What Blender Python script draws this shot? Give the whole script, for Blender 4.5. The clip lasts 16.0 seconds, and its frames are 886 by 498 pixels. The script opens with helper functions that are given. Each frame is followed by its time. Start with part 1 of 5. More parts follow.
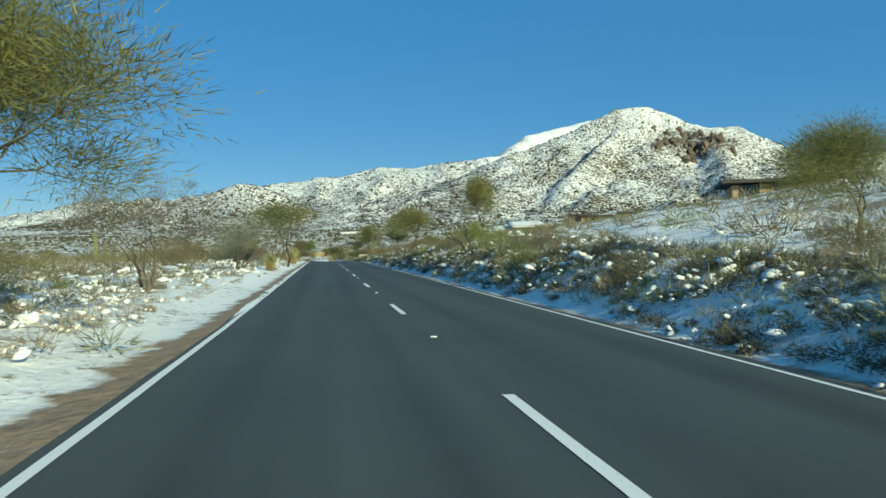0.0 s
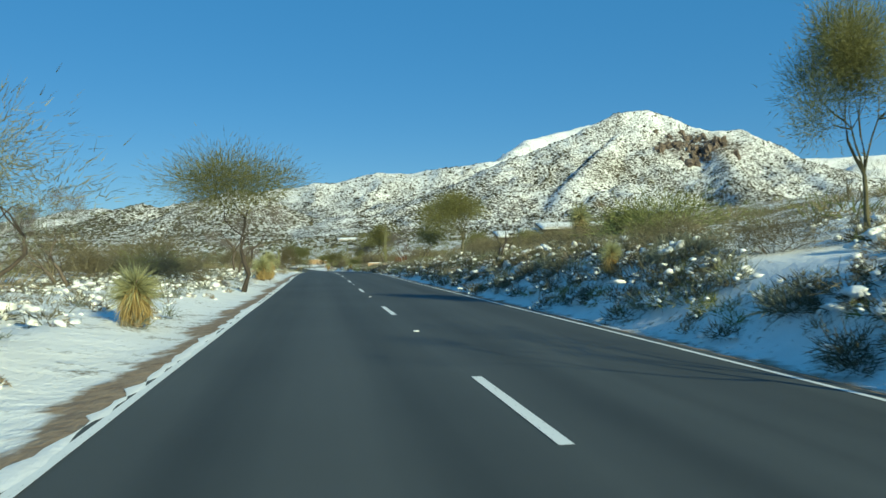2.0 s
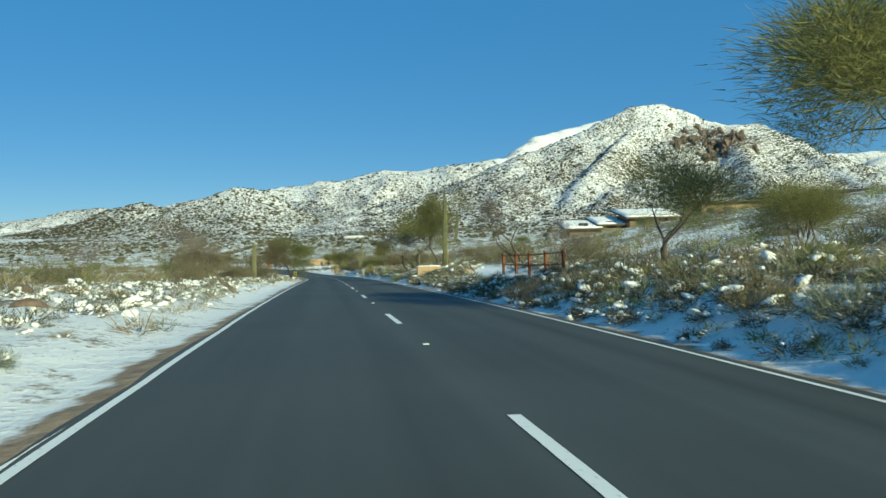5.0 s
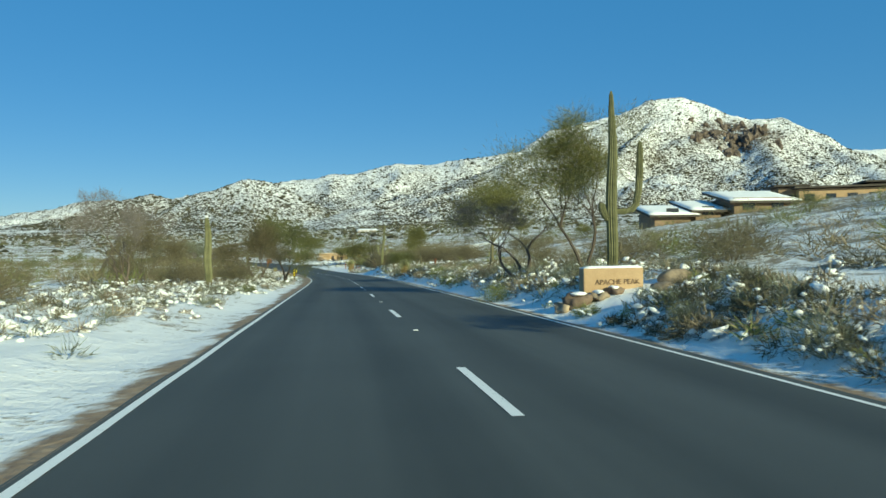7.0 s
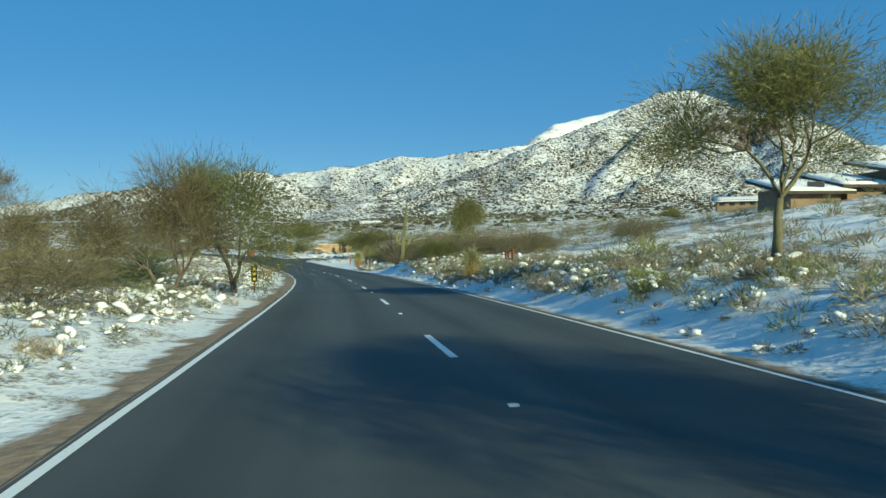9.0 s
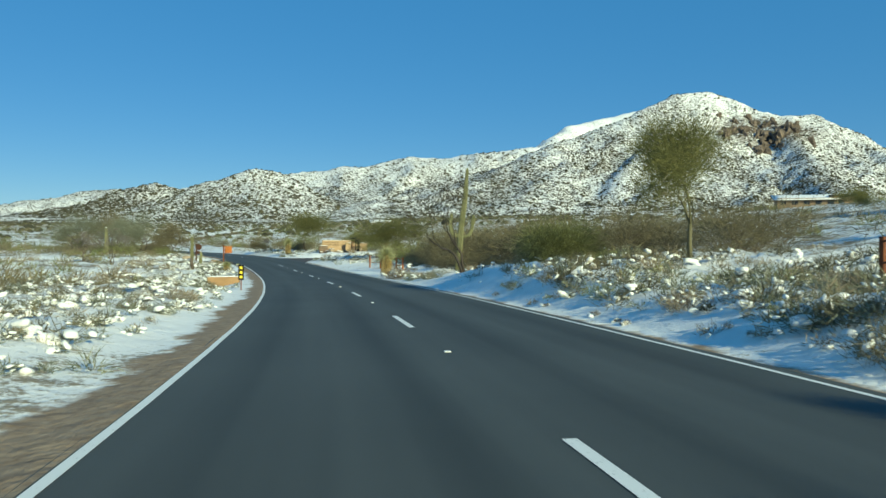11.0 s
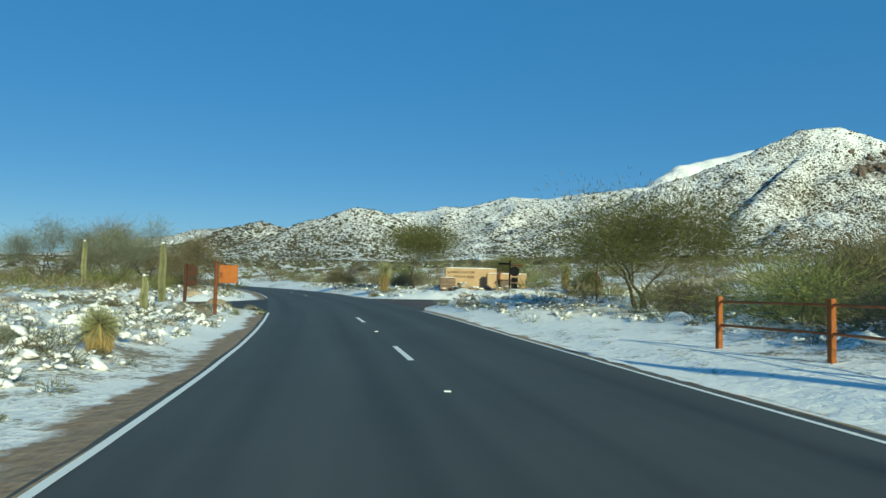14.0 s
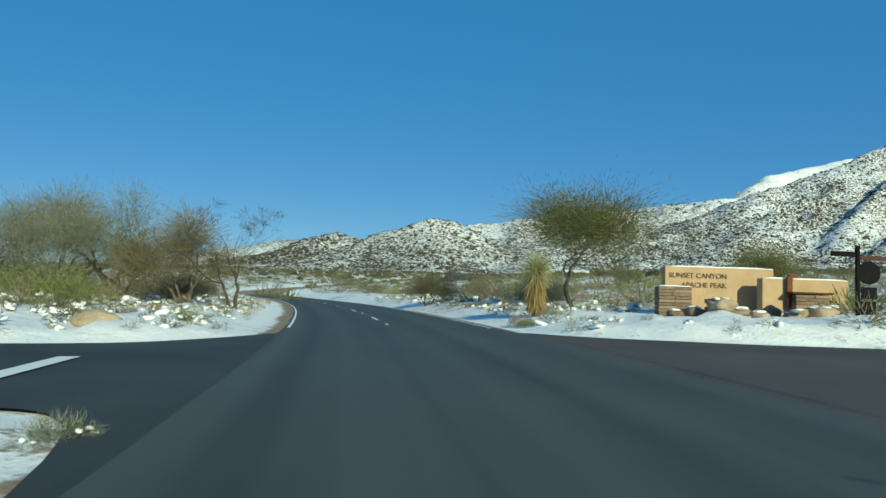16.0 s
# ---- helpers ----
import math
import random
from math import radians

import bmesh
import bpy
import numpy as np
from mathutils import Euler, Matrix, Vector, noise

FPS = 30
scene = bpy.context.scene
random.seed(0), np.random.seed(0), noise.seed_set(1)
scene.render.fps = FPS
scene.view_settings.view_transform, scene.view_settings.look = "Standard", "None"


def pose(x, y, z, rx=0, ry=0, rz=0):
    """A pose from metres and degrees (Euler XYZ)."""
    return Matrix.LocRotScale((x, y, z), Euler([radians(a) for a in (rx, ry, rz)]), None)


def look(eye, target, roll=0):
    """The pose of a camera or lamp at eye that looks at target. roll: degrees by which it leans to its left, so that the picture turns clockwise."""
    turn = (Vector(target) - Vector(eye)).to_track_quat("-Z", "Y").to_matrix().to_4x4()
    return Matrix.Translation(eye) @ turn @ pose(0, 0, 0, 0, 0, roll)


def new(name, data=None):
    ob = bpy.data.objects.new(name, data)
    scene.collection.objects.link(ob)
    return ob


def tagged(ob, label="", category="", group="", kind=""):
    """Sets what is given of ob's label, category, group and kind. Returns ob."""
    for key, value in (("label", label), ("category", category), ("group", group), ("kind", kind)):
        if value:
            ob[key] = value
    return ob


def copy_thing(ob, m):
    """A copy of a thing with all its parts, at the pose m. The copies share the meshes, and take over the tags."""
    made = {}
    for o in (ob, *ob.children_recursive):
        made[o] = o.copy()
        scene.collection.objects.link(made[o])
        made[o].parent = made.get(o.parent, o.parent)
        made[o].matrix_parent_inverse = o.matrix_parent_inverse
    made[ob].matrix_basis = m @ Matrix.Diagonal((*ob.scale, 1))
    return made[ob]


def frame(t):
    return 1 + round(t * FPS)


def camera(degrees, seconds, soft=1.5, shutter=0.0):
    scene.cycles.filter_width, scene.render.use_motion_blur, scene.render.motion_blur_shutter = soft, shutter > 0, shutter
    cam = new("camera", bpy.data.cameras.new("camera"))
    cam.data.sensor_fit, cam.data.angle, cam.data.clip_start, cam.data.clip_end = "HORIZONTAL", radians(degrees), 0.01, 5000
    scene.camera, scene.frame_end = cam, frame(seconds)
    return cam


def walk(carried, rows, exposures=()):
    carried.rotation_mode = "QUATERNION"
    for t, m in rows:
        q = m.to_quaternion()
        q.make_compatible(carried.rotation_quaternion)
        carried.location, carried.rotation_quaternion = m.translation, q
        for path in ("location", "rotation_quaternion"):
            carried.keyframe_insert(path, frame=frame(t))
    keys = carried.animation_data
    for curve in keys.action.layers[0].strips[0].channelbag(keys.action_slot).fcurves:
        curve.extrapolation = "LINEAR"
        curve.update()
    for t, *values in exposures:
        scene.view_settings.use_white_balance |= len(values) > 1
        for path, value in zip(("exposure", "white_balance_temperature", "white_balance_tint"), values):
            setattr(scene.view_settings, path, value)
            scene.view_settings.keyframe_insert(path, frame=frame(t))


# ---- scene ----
cam = camera(62.39, 16.0, soft=1.5, shutter=0.06)
ROWS = [
    (0.0, -1.69, 5.58, 1.37, 90.06, 0.98, -9.08),
    (0.5, -1.80, 14.41, 1.36, 90.22, 1.14, -9.10),
    (1.0, -1.82, 23.51, 1.36, 90.44, 1.10, -9.14),
    (1.5, -1.85, 32.41, 1.37, 90.48, 1.21, -9.27),
    (2.0, -1.84, 40.87, 1.38, 90.57, 1.22, -9.35),
    (2.5, -1.88, 49.48, 1.40, 90.58, 1.22, -9.43),
    (3.0, -1.84, 57.95, 1.40, 90.58, 1.34, -9.43),
    (3.5, -1.79, 66.49, 1.40, 90.49, 1.34, -9.37),
    (4.0, -1.82, 75.15, 1.40, 90.53, 1.42, -9.34),
    (6.5, -2.07, 116.38, 1.29, 90.39, 1.14, -8.15),
    (7.0, -2.13, 124.96, 1.19, 90.17, 0.96, -8.07),
    (7.5, -2.19, 133.14, 1.08, 90.02, 0.93, -8.01),
    (8.0, -2.21, 141.26, 0.95, 90.05, 0.65, -8.02),
    (8.5, -2.27, 149.59, 0.80, 89.89, 0.58, -8.02),
    (9.0, -2.34, 157.89, 0.65, 89.75, 0.58, -7.97),
    (11.3, -3.10, 195.32, -0.05, 90.03, -0.44, -7.00),
    (11.5, -3.24, 199.01, -0.11, 90.16, -0.68, -6.72),
    (12.0, -3.58, 207.38, -0.25, 90.36, -1.11, -5.97),
    (12.5, -4.07, 215.32, -0.37, 90.85, -1.01, -4.94),
    (13.0, -4.68, 223.16, -0.46, 91.57, -1.16, -3.45),
    (13.5, -5.52, 230.88, -0.53, 92.43, -1.26, -1.66),
    (14.0, -6.60, 239.04, -0.59, 93.16, -1.20, 0.33),
    (14.5, -7.86, 247.05, -0.62, 93.64, -1.22, 2.11),
    (15.0, -9.27, 254.63, -0.60, 93.72, -1.66, 3.57),
    (15.5, -10.75, 262.04, -0.54, 93.91, -1.79, 4.97),
    (16.0, -12.28, 269.46, -0.43, 94.00, -1.90, 6.06),
]
EXPOSURE = 0.14
walk(cam, [(t, pose(*p)) for t, *p in ROWS], [(0.0, EXPOSURE, 6450.0, -7.0), (11.5, EXPOSURE, 6430.0, -7.0), (13.0, EXPOSURE - 0.06, 6330.0, -7.0), (14.5, EXPOSURE - 0.17, 6200.0, -7.0), (16.0, EXPOSURE - 0.16, 6120.0, -7.0)])

# ---------------------------------------------------------------- light
SUN_AZ, SUN_EL = 152.0, 20.5          # clockwise from +y, and above the horizon
world = bpy.data.worlds.new("world")
scene.world = world
world.use_nodes = True
wn = world.node_tree.nodes
sky = wn.new("ShaderNodeTexSky")
sky.sky_type = "NISHITA"
sky.sun_disc = False
sky.sun_elevation, sky.sun_rotation = radians(SUN_EL), radians(SUN_AZ)
sky.altitude, sky.air_density, sky.dust_density, sky.ozone_density = 900.0, 0.9, 0.4, 1.5
wn["Background"].inputs["Strength"].default_value = 0.088
deep = wn.new("ShaderNodeHueSaturation")            # the deep clear blue after a snowfall
deep.inputs["Saturation"].default_value = 1.30
deep.inputs["Hue"].default_value = 0.506
world.node_tree.links.new(sky.outputs["Color"], deep.inputs["Color"])
even = wn.new("ShaderNodeMix")                      # clear dry air: hardly paler towards the horizon
even.data_type = "RGBA"
even.inputs["Factor"].default_value = 0.55
even.inputs["B"].default_value = (0.66, 3.05, 7.0, 1)
world.node_tree.links.new(deep.outputs["Color"], even.inputs["A"])
world.node_tree.links.new(even.outputs["Result"], wn["Background"].inputs["Color"])
sun = new("sun", bpy.data.lights.new("sun", "SUN"))
sun.data.energy, sun.data.angle, sun.data.color = 5.0, radians(0.53), (1.0, 0.935, 0.64)
_a, _e = radians(SUN_AZ), radians(SUN_EL)
sun.matrix_world = look((60 * math.sin(_a), 60 * math.cos(_a), 60 * math.tan(_e)), (0, 0, 0))


# ---------------------------------------------------------------- materials
def material(name, rough=0.8, spec=0.3):
    m = bpy.data.materials.new(name)
    m.use_nodes = True
    b = m.node_tree.nodes["Principled BSDF"]
    b.inputs["Roughness"].default_value = rough
    b.inputs["Specular IOR Level"].default_value = spec
    return m, m.node_tree, b


def node(tree, kind, **values):
    n = tree.nodes.new(kind)
    for key, value in values.items():
        n.inputs[key.replace("_", " ")].default_value = value
    return n


def ramp(tree, source, stops):
    r = tree.nodes.new("ShaderNodeValToRGB")
    tree.links.new(source, r.inputs["Fac"])
    while len(r.color_ramp.elements) < len(stops):
        r.color_ramp.elements.new(0.5)
    for e, (at, c) in zip(r.color_ramp.elements, stops):
        e.position, e.color = at, (*c, 1) if len(c) == 3 else (c[0], c[0], c[0], 1)
    return r.outputs["Color"]


def mix(tree, fac, a, b):
    n = tree.nodes.new("ShaderNodeMix")
    n.data_type = "RGBA"
    for socket, value in ((n.inputs["Factor"], fac), (n.inputs["A"], a), (n.inputs["B"], b)):
        if isinstance(value, bpy.types.NodeSocket):
            tree.links.new(value, socket)
        elif isinstance(value, (int, float)):
            socket.default_value = value
        else:
            socket.default_value = (*value, 1)
    return n.outputs["Result"]


def calc(tree, op, a, b=0.0, clamp=False):
    n = tree.nodes.new("ShaderNodeMath")
    n.operation, n.use_clamp = op, clamp
    for socket, value in zip(n.inputs, (a, b)):
        if isinstance(value, bpy.types.NodeSocket):
            tree.links.new(value, socket)
        else:
            socket.default_value = value
    return n.outputs[0]


def noise_out(tree, scale, detail=4.0, rough=0.55, vector=None, which="Fac"):
    n = node(tree, "ShaderNodeTexNoise", Scale=scale, Detail=detail, Roughness=rough)
    if vector is None:
        vector = tree.nodes.new("ShaderNodeNewGeometry").outputs["Position"]
    tree.links.new(vector, n.inputs["Vector"])
    return n.outputs[which]


def bump(tree, bsdf, height, strength, distance):
    n = node(tree, "ShaderNodeBump", Strength=strength, Distance=distance)
    tree.links.new(height, n.inputs["Height"])
    tree.links.new(n.outputs["Normal"], bsdf.inputs["Normal"])


def varied(name, dark, light, scale, rough=0.85, spec=0.25, fine=0.0, relief=0.3, depth=0.02, by_object=0.15):
    """A surface whose colour wanders between two tones at two scales, with relief and a small difference between objects."""
    m, t, b = material(name, rough, spec)
    p = t.nodes.new("ShaderNodeTexCoord").outputs["Object"]
    big = noise_out(t, scale, 3.0, 0.6, p)
    small = noise_out(t, fine or scale * 9, 4.0, 0.65, p)
    f = calc(t, "ADD", calc(t, "MULTIPLY", big, 0.6), calc(t, "MULTIPLY", small, 0.4))
    c = ramp(t, f, [(0.33, dark), (0.66, light)])
    if by_object:
        info = t.nodes.new("ShaderNodeObjectInfo").outputs["Random"]
        hsv = node(t, "ShaderNodeHueSaturation")
        t.links.new(c, hsv.inputs["Color"])
        t.links.new(calc(t, "ADD", calc(t, "MULTIPLY", info, 2 * by_object), 1 - by_object), hsv.inputs["Value"])
        c = hsv.outputs["Color"]
    t.links.new(c, b.inputs["Base Color"])
    if relief:
        bump(t, b, small, relief, depth)
    return m


def foliage(name, dark, light, through_light=0.25):
    """Leaves and green twigs: each blade has its own tone, and some light comes through."""
    m, t, b = material(name, 0.65, 0.2)
    isle = t.nodes.new("ShaderNodeNewGeometry").outputs["Random Per Island"]
    clump = noise_out(t, 1.3, 2.0)
    f = calc(t, "ADD", calc(t, "MULTIPLY", isle, 0.55), calc(t, "MULTIPLY", clump, 0.45))
    info = t.nodes.new("ShaderNodeObjectInfo").outputs["Random"]
    hsv = node(t, "ShaderNodeHueSaturation")
    t.links.new(ramp(t, f, [(0.15, dark), (0.85, light)]), hsv.inputs["Color"])
    t.links.new(calc(t, "ADD", calc(t, "MULTIPLY", info, 0.3), 0.85), hsv.inputs["Value"])
    t.links.new(hsv.outputs["Color"], b.inputs["Base Color"])
    tr = t.nodes.new("ShaderNodeBsdfTranslucent")
    t.links.new(hsv.outputs["Color"], tr.inputs["Color"])
    ms = t.nodes.new("ShaderNodeMixShader")
    ms.inputs["Fac"].default_value = through_light
    t.links.new(b.outputs["BSDF"], ms.inputs[1])
    t.links.new(tr.outputs["BSDF"], ms.inputs[2])
    t.links.new(ms.outputs["Shader"], t.nodes["Material Output"].inputs["Surface"])
    return m


def asphalt_material(name, dark, light, lanes=1.0):
    """Fresh dark asphalt: fine aggregate, long pale wheel tracks, patches."""
    m, t, b = material(name, 0.75, 0.35)
    uv = t.nodes.new("ShaderNodeTexCoord").outputs["UV"]
    sep = t.nodes.new("ShaderNodeSeparateXYZ")
    t.links.new(uv, sep.inputs[0])
    stretch = t.nodes.new("ShaderNodeMapping")
    stretch.inputs["Scale"].default_value = (1.6, 0.035, 1)
    t.links.new(uv, stretch.inputs["Vector"])
    streak = noise_out(t, 1.0, 3.0, 0.5, stretch.outputs["Vector"])
    track = calc(t, "ABSOLUTE", calc(t, "COSINE", calc(t, "MULTIPLY", sep.outputs["X"], 1.80)))
    patch = noise_out(t, 0.25, 4.0)
    f = calc(t, "ADD", calc(t, "ADD", calc(t, "MULTIPLY", streak, 0.5 * lanes), calc(t, "MULTIPLY", track, 0.16 * lanes)), calc(t, "MULTIPLY", patch, 0.3 + 0.6 * (1 - lanes)))
    grain = noise_out(t, 110.0, 3.0, 0.7)
    f = calc(t, "ADD", f, calc(t, "MULTIPLY", calc(t, "SUBTRACT", grain, 0.5), 0.35))
    t.links.new(ramp(t, f, [(0.30, dark), (0.75, light)]), b.inputs["Base Color"])
    bump(t, b, grain, 0.35, 0.006)
    return m


def paint_material():
    """White road paint, worn through in specks and along its edge."""
    m, t, b = material("road_paint", 0.6, 0.3)
    wear = noise_out(t, 26.0, 5.0, 0.7)
    c = ramp(t, wear, [(0.30, (0.25, 0.26, 0.26)), (0.40, (0.80, 0.80, 0.77))])
    t.links.new(c, b.inputs["Base Color"])
    return m


SNOW_TONE = ((0.79, 0.78, 0.75), (0.92, 0.91, 0.88))


def ground_material():
    """Desert floor under a thin snow cover: bare brown earth by the road, crusted snow, litter showing through."""
    m, t, b = material("snowy_desert_floor", 0.8, 0.3)
    uv = t.nodes.new("ShaderNodeTexCoord").outputs["UV"]
    sep = t.nodes.new("ShaderNodeSeparateXYZ")
    t.links.new(uv, sep.inputs[0])
    w = sep.outputs["X"]
    big = noise_out(t, 0.22, 4.0, 0.6)
    mid = noise_out(t, 1.3, 5.0, 0.65)
    fine = noise_out(t, 9.0, 5.0, 0.7)
    earth = ramp(t, noise_out(t, 5.0, 5.0, 0.7), [(0.3, (0.20, 0.135, 0.085)), (0.7, (0.41, 0.30, 0.195))])
    snow = ramp(t, mid, [(0.3, SNOW_TONE[0]), (0.7, SNOW_TONE[1])])
    litter = ramp(t, fine, [(0.35, (0.15, 0.12, 0.08)), (0.7, (0.36, 0.30, 0.21))])
    # bare strips along both shoulders; the left
    # bare strip widens and narrows along the way
    reach = ramp(t, calc(t, "MULTIPLY", sep.outputs["Y"], 1 / 400.0), [(0.02, (0.62,)), (0.055, (0.42,)), (0.22, (0.42,)), (0.29, (0.20,)), (0.35, (0.26,)), (0.42, (0.45,)), (0.52, (0.62,)), (0.60, (0.48,)), (0.70, (0.50,))])
    left = calc(t, "ADD", calc(t, "ADD", w, calc(t, "ADD", calc(t, "MULTIPLY", reach, 1.5), 3.58)), calc(t, "MULTIPLY", calc(t, "SUBTRACT", calc(t, "ADD", big, mid), 1.0), 1.2))
    right = calc(t, "SUBTRACT", calc(t, "SUBTRACT", 4.0, w), calc(t, "MULTIPLY", calc(t, "SUBTRACT", mid, 0.5), 1.0))
    bare_l = calc(t, "MULTIPLY", left, 5.0, True)
    bare_r = calc(t, "MULTIPLY", right, 5.0, True)
    bare = calc(t, "MULTIPLY", bare_l, bare_r)
    # further out, more litter between the snow patches
    out = calc(t, "MULTIPLY", calc(t, "SUBTRACT", calc(t, "ABSOLUTE", w), 5.5), 0.12, True)
    out = calc(t, "ADD", out, calc(t, "MULTIPLY", calc(t, "MULTIPLY", calc(t, "SUBTRACT", calc(t, "ABSOLUTE", w), 14.0), 0.02, True), 0.9))
    drift = calc(t, "MULTIPLY", calc(t, "SUBTRACT", noise_out(t, 0.10, 3.0), 0.5), 0.45)
    edge = calc(t, "SUBTRACT", calc(t, "ADD", 0.555, drift), calc(t, "ADD", calc(t, "MULTIPLY", out, 0.05), calc(t, "MULTIPLY", calc(t, "MULTIPLY", calc(t, "SUBTRACT", big, 0.5), 0.5), calc(t, "MINIMUM", out, 1.0))))
    holes = calc(t, "MULTIPLY", calc(t, "SUBTRACT", calc(t, "ADD", calc(t, "MULTIPLY", mid, 0.5), calc(t, "MULTIPLY", fine, 0.5)), edge), 13.0, True)
    c = mix(t, holes, snow, litter)
    c = mix(t, bare, c, earth)
    t.links.new(c, b.inputs["Base Color"])
    hgt = calc(t, "ADD", mid, calc(t, "MULTIPLY", fine, 0.3))
    bump(t, b, hgt, 0.7, 0.16)
    return m


def mountain_material(name, cover, rock_share=0.0, outcrop=None, fade=0.0005):
    """Snow on a slope dotted with dark scrub and stones; cover is how much scrub shows; outcrop: x, z, half width, half height of bare rock."""
    m, t, b = material(name, 0.9, 0.1)
    pos = t.nodes.new("ShaderNodeNewGeometry").outputs["Position"]
    dots = t.nodes.new("ShaderNodeTexVoronoi")
    dots.inputs["Scale"].default_value = 0.21
    dots.inputs["Randomness"].default_value = 1.0
    t.links.new(pos, dots.inputs["Vector"])
    small = t.nodes.new("ShaderNodeTexVoronoi")
    small.inputs["Scale"].default_value = 0.47
    t.links.new(pos, small.inputs["Vector"])
    big = noise_out(t, 0.006, 5.0, 0.6, pos)
    mid = noise_out(t, 0.03, 5.0, 0.65, pos)
    sep = t.nodes.new("ShaderNodeSeparateXYZ")
    t.links.new(pos, sep.inputs[0])
    lower = calc(t, "MULTIPLY", calc(t, "SUBTRACT", 190.0, sep.outputs["Z"]), fade)
    size = calc(t, "ADD", calc(t, "ADD", calc(t, "MULTIPLY", calc(t, "ADD", big, mid), 0.62), cover - 0.60), lower)
    d1 = calc(t, "MULTIPLY", calc(t, "SUBTRACT", size, dots.outputs["Distance"]), 6.0, True)
    d2 = calc(t, "MULTIPLY", calc(t, "SUBTRACT", calc(t, "MULTIPLY", size, 0.95), small.outputs["Distance"]), 6.0, True)
    d = calc(t, "MAXIMUM", d1, d2)
    scrub = mix(t, noise_out(t, 0.3, 3.0, 0.6, pos), (0.035, 0.034, 0.022), (0.13, 0.11, 0.07))
    earth = mix(t, noise_out(t, 0.05, 4.0, 0.6, pos), (0.16, 0.11, 0.07), (0.30, 0.22, 0.15))
    c = mix(t, d, (0.84, 0.835, 0.82), scrub)
    c = mix(t, calc(t, "MULTIPLY", calc(t, "SUBTRACT", mid, 0.66 - rock_share), 5.0, True), c, earth)
    if outcrop:
        ox, oz, rx, rz = outcrop
        dx = calc(t, "MULTIPLY", calc(t, "SUBTRACT", sep.outputs["X"], ox), 1 / rx)
        dz = calc(t, "MULTIPLY", calc(t, "SUBTRACT", sep.outputs["Z"], oz), 1 / rz)
        r = calc(t, "ADD", calc(t, "MULTIPLY", dx, dx), calc(t, "MULTIPLY", dz, dz))
        bare = calc(t, "SUBTRACT", 1.15, calc(t, "ADD", r, calc(t, "MULTIPLY", calc(t, "SUBTRACT", mid, 0.5), 2.4)))
        bare = calc(t, "MULTIPLY", bare, calc(t, "MULTIPLY", calc(t, "SUBTRACT", noise_out(t, 0.11, 5.0, 0.7, pos), 0.40), 9.0, True), True)
        stone = mix(t, noise_out(t, 0.16, 5.0, 0.7, pos), (0.05, 0.040, 0.033), (0.25, 0.19, 0.145))
        c = mix(t, bare, c, stone)
    t.links.new(c, b.inputs["Base Color"])
    h = calc(t, "ADD", calc(t, "MULTIPLY", d, 1.0), noise_out(t, 0.12, 4.0, 0.6, pos))
    bump(t, b, h, 0.8, 2.5)
    return m


ASPHALT = asphalt_material("asphalt", (0.040, 0.045, 0.044), (0.087, 0.095, 0.092))
SIDE_ASPHALT = asphalt_material("side_asphalt", (0.030, 0.034, 0.033), (0.066, 0.072, 0.070), 0.05)
BROWN_PAVING = asphalt_material("brown_paving", (0.056, 0.045, 0.039), (0.115, 0.092, 0.079), 0.05)
PAINT = paint_material()
GROUND = ground_material()
SNOW = varied("snow", *SNOW_TONE, 1.5, rough=0.75, relief=0.4, depth=0.04, by_object=0.03)
MOUNTAIN = mountain_material("snowy_scrub_slope", 0.45)
MOUNTAIN_PEAK = mountain_material("snowy_rocky_peak", 0.45, 0.0, (872, 248, 120, 46))
MOUNTAIN_HIGH = mountain_material("snowy_high_ridge", 0.37, 0.0, None, 0.0009)
MOUNTAIN_LOW = mountain_material("brown_scrub_hill", 0.50, 0.02)
HILL_SCRUB = foliage("hillside_scrub", (0.028, 0.028, 0.017), (0.12, 0.105, 0.06), 0.1)
CRAG = varied("brown_crag_rock", (0.05, 0.040, 0.033), (0.24, 0.185, 0.145), 0.06, fine=0.3, relief=0.8, depth=1.5, by_object=0.0)
BARK = varied("brown_bark", (0.055, 0.042, 0.032), (0.18, 0.14, 0.105), 3.0, relief=0.8, depth=0.02)
GREEN_BARK = varied("olive_bark", (0.07, 0.065, 0.035), (0.20, 0.175, 0.10), 3.0, relief=0.5, depth=0.015)
GREY_TWIG = varied("grey_twig", (0.10, 0.085, 0.075), (0.25, 0.215, 0.185), 4.0, relief=0.0)
PALO = foliage("palo_verde_twigs", (0.085, 0.086, 0.030), (0.32, 0.30, 0.11), 0.35)
PALO_DARK = foliage("dark_olive_twigs", (0.08, 0.088, 0.035), (0.27, 0.27, 0.11), 0.35)
MESQUITE = foliage("brown_mesquite_twigs", (0.10, 0.084, 0.048), (0.33, 0.275, 0.155), 0.35)
SAGE = foliage("sage_leaves", (0.09, 0.098, 0.060), (0.37, 0.37, 0.26), 0.35)
DRY = foliage("dry_brush", (0.16, 0.122, 0.075), (0.50, 0.41, 0.28), 0.35)
DARK_BRUSH = foliage("dark_brush", (0.040, 0.038, 0.022), (0.23, 0.205, 0.125), 0.25)
DARK_BARK = varied("blackish_bark", (0.025, 0.020, 0.016), (0.10, 0.078, 0.06), 3.0, relief=0.8, depth=0.02)
GREEN_BUSH = foliage("green_brush", (0.1, 0.12, 0.035), (0.36, 0.36, 0.13), 0.35)
STRAW = foliage("straw_leaves", (0.24, 0.165, 0.06), (0.58, 0.44, 0.20), 0.2)
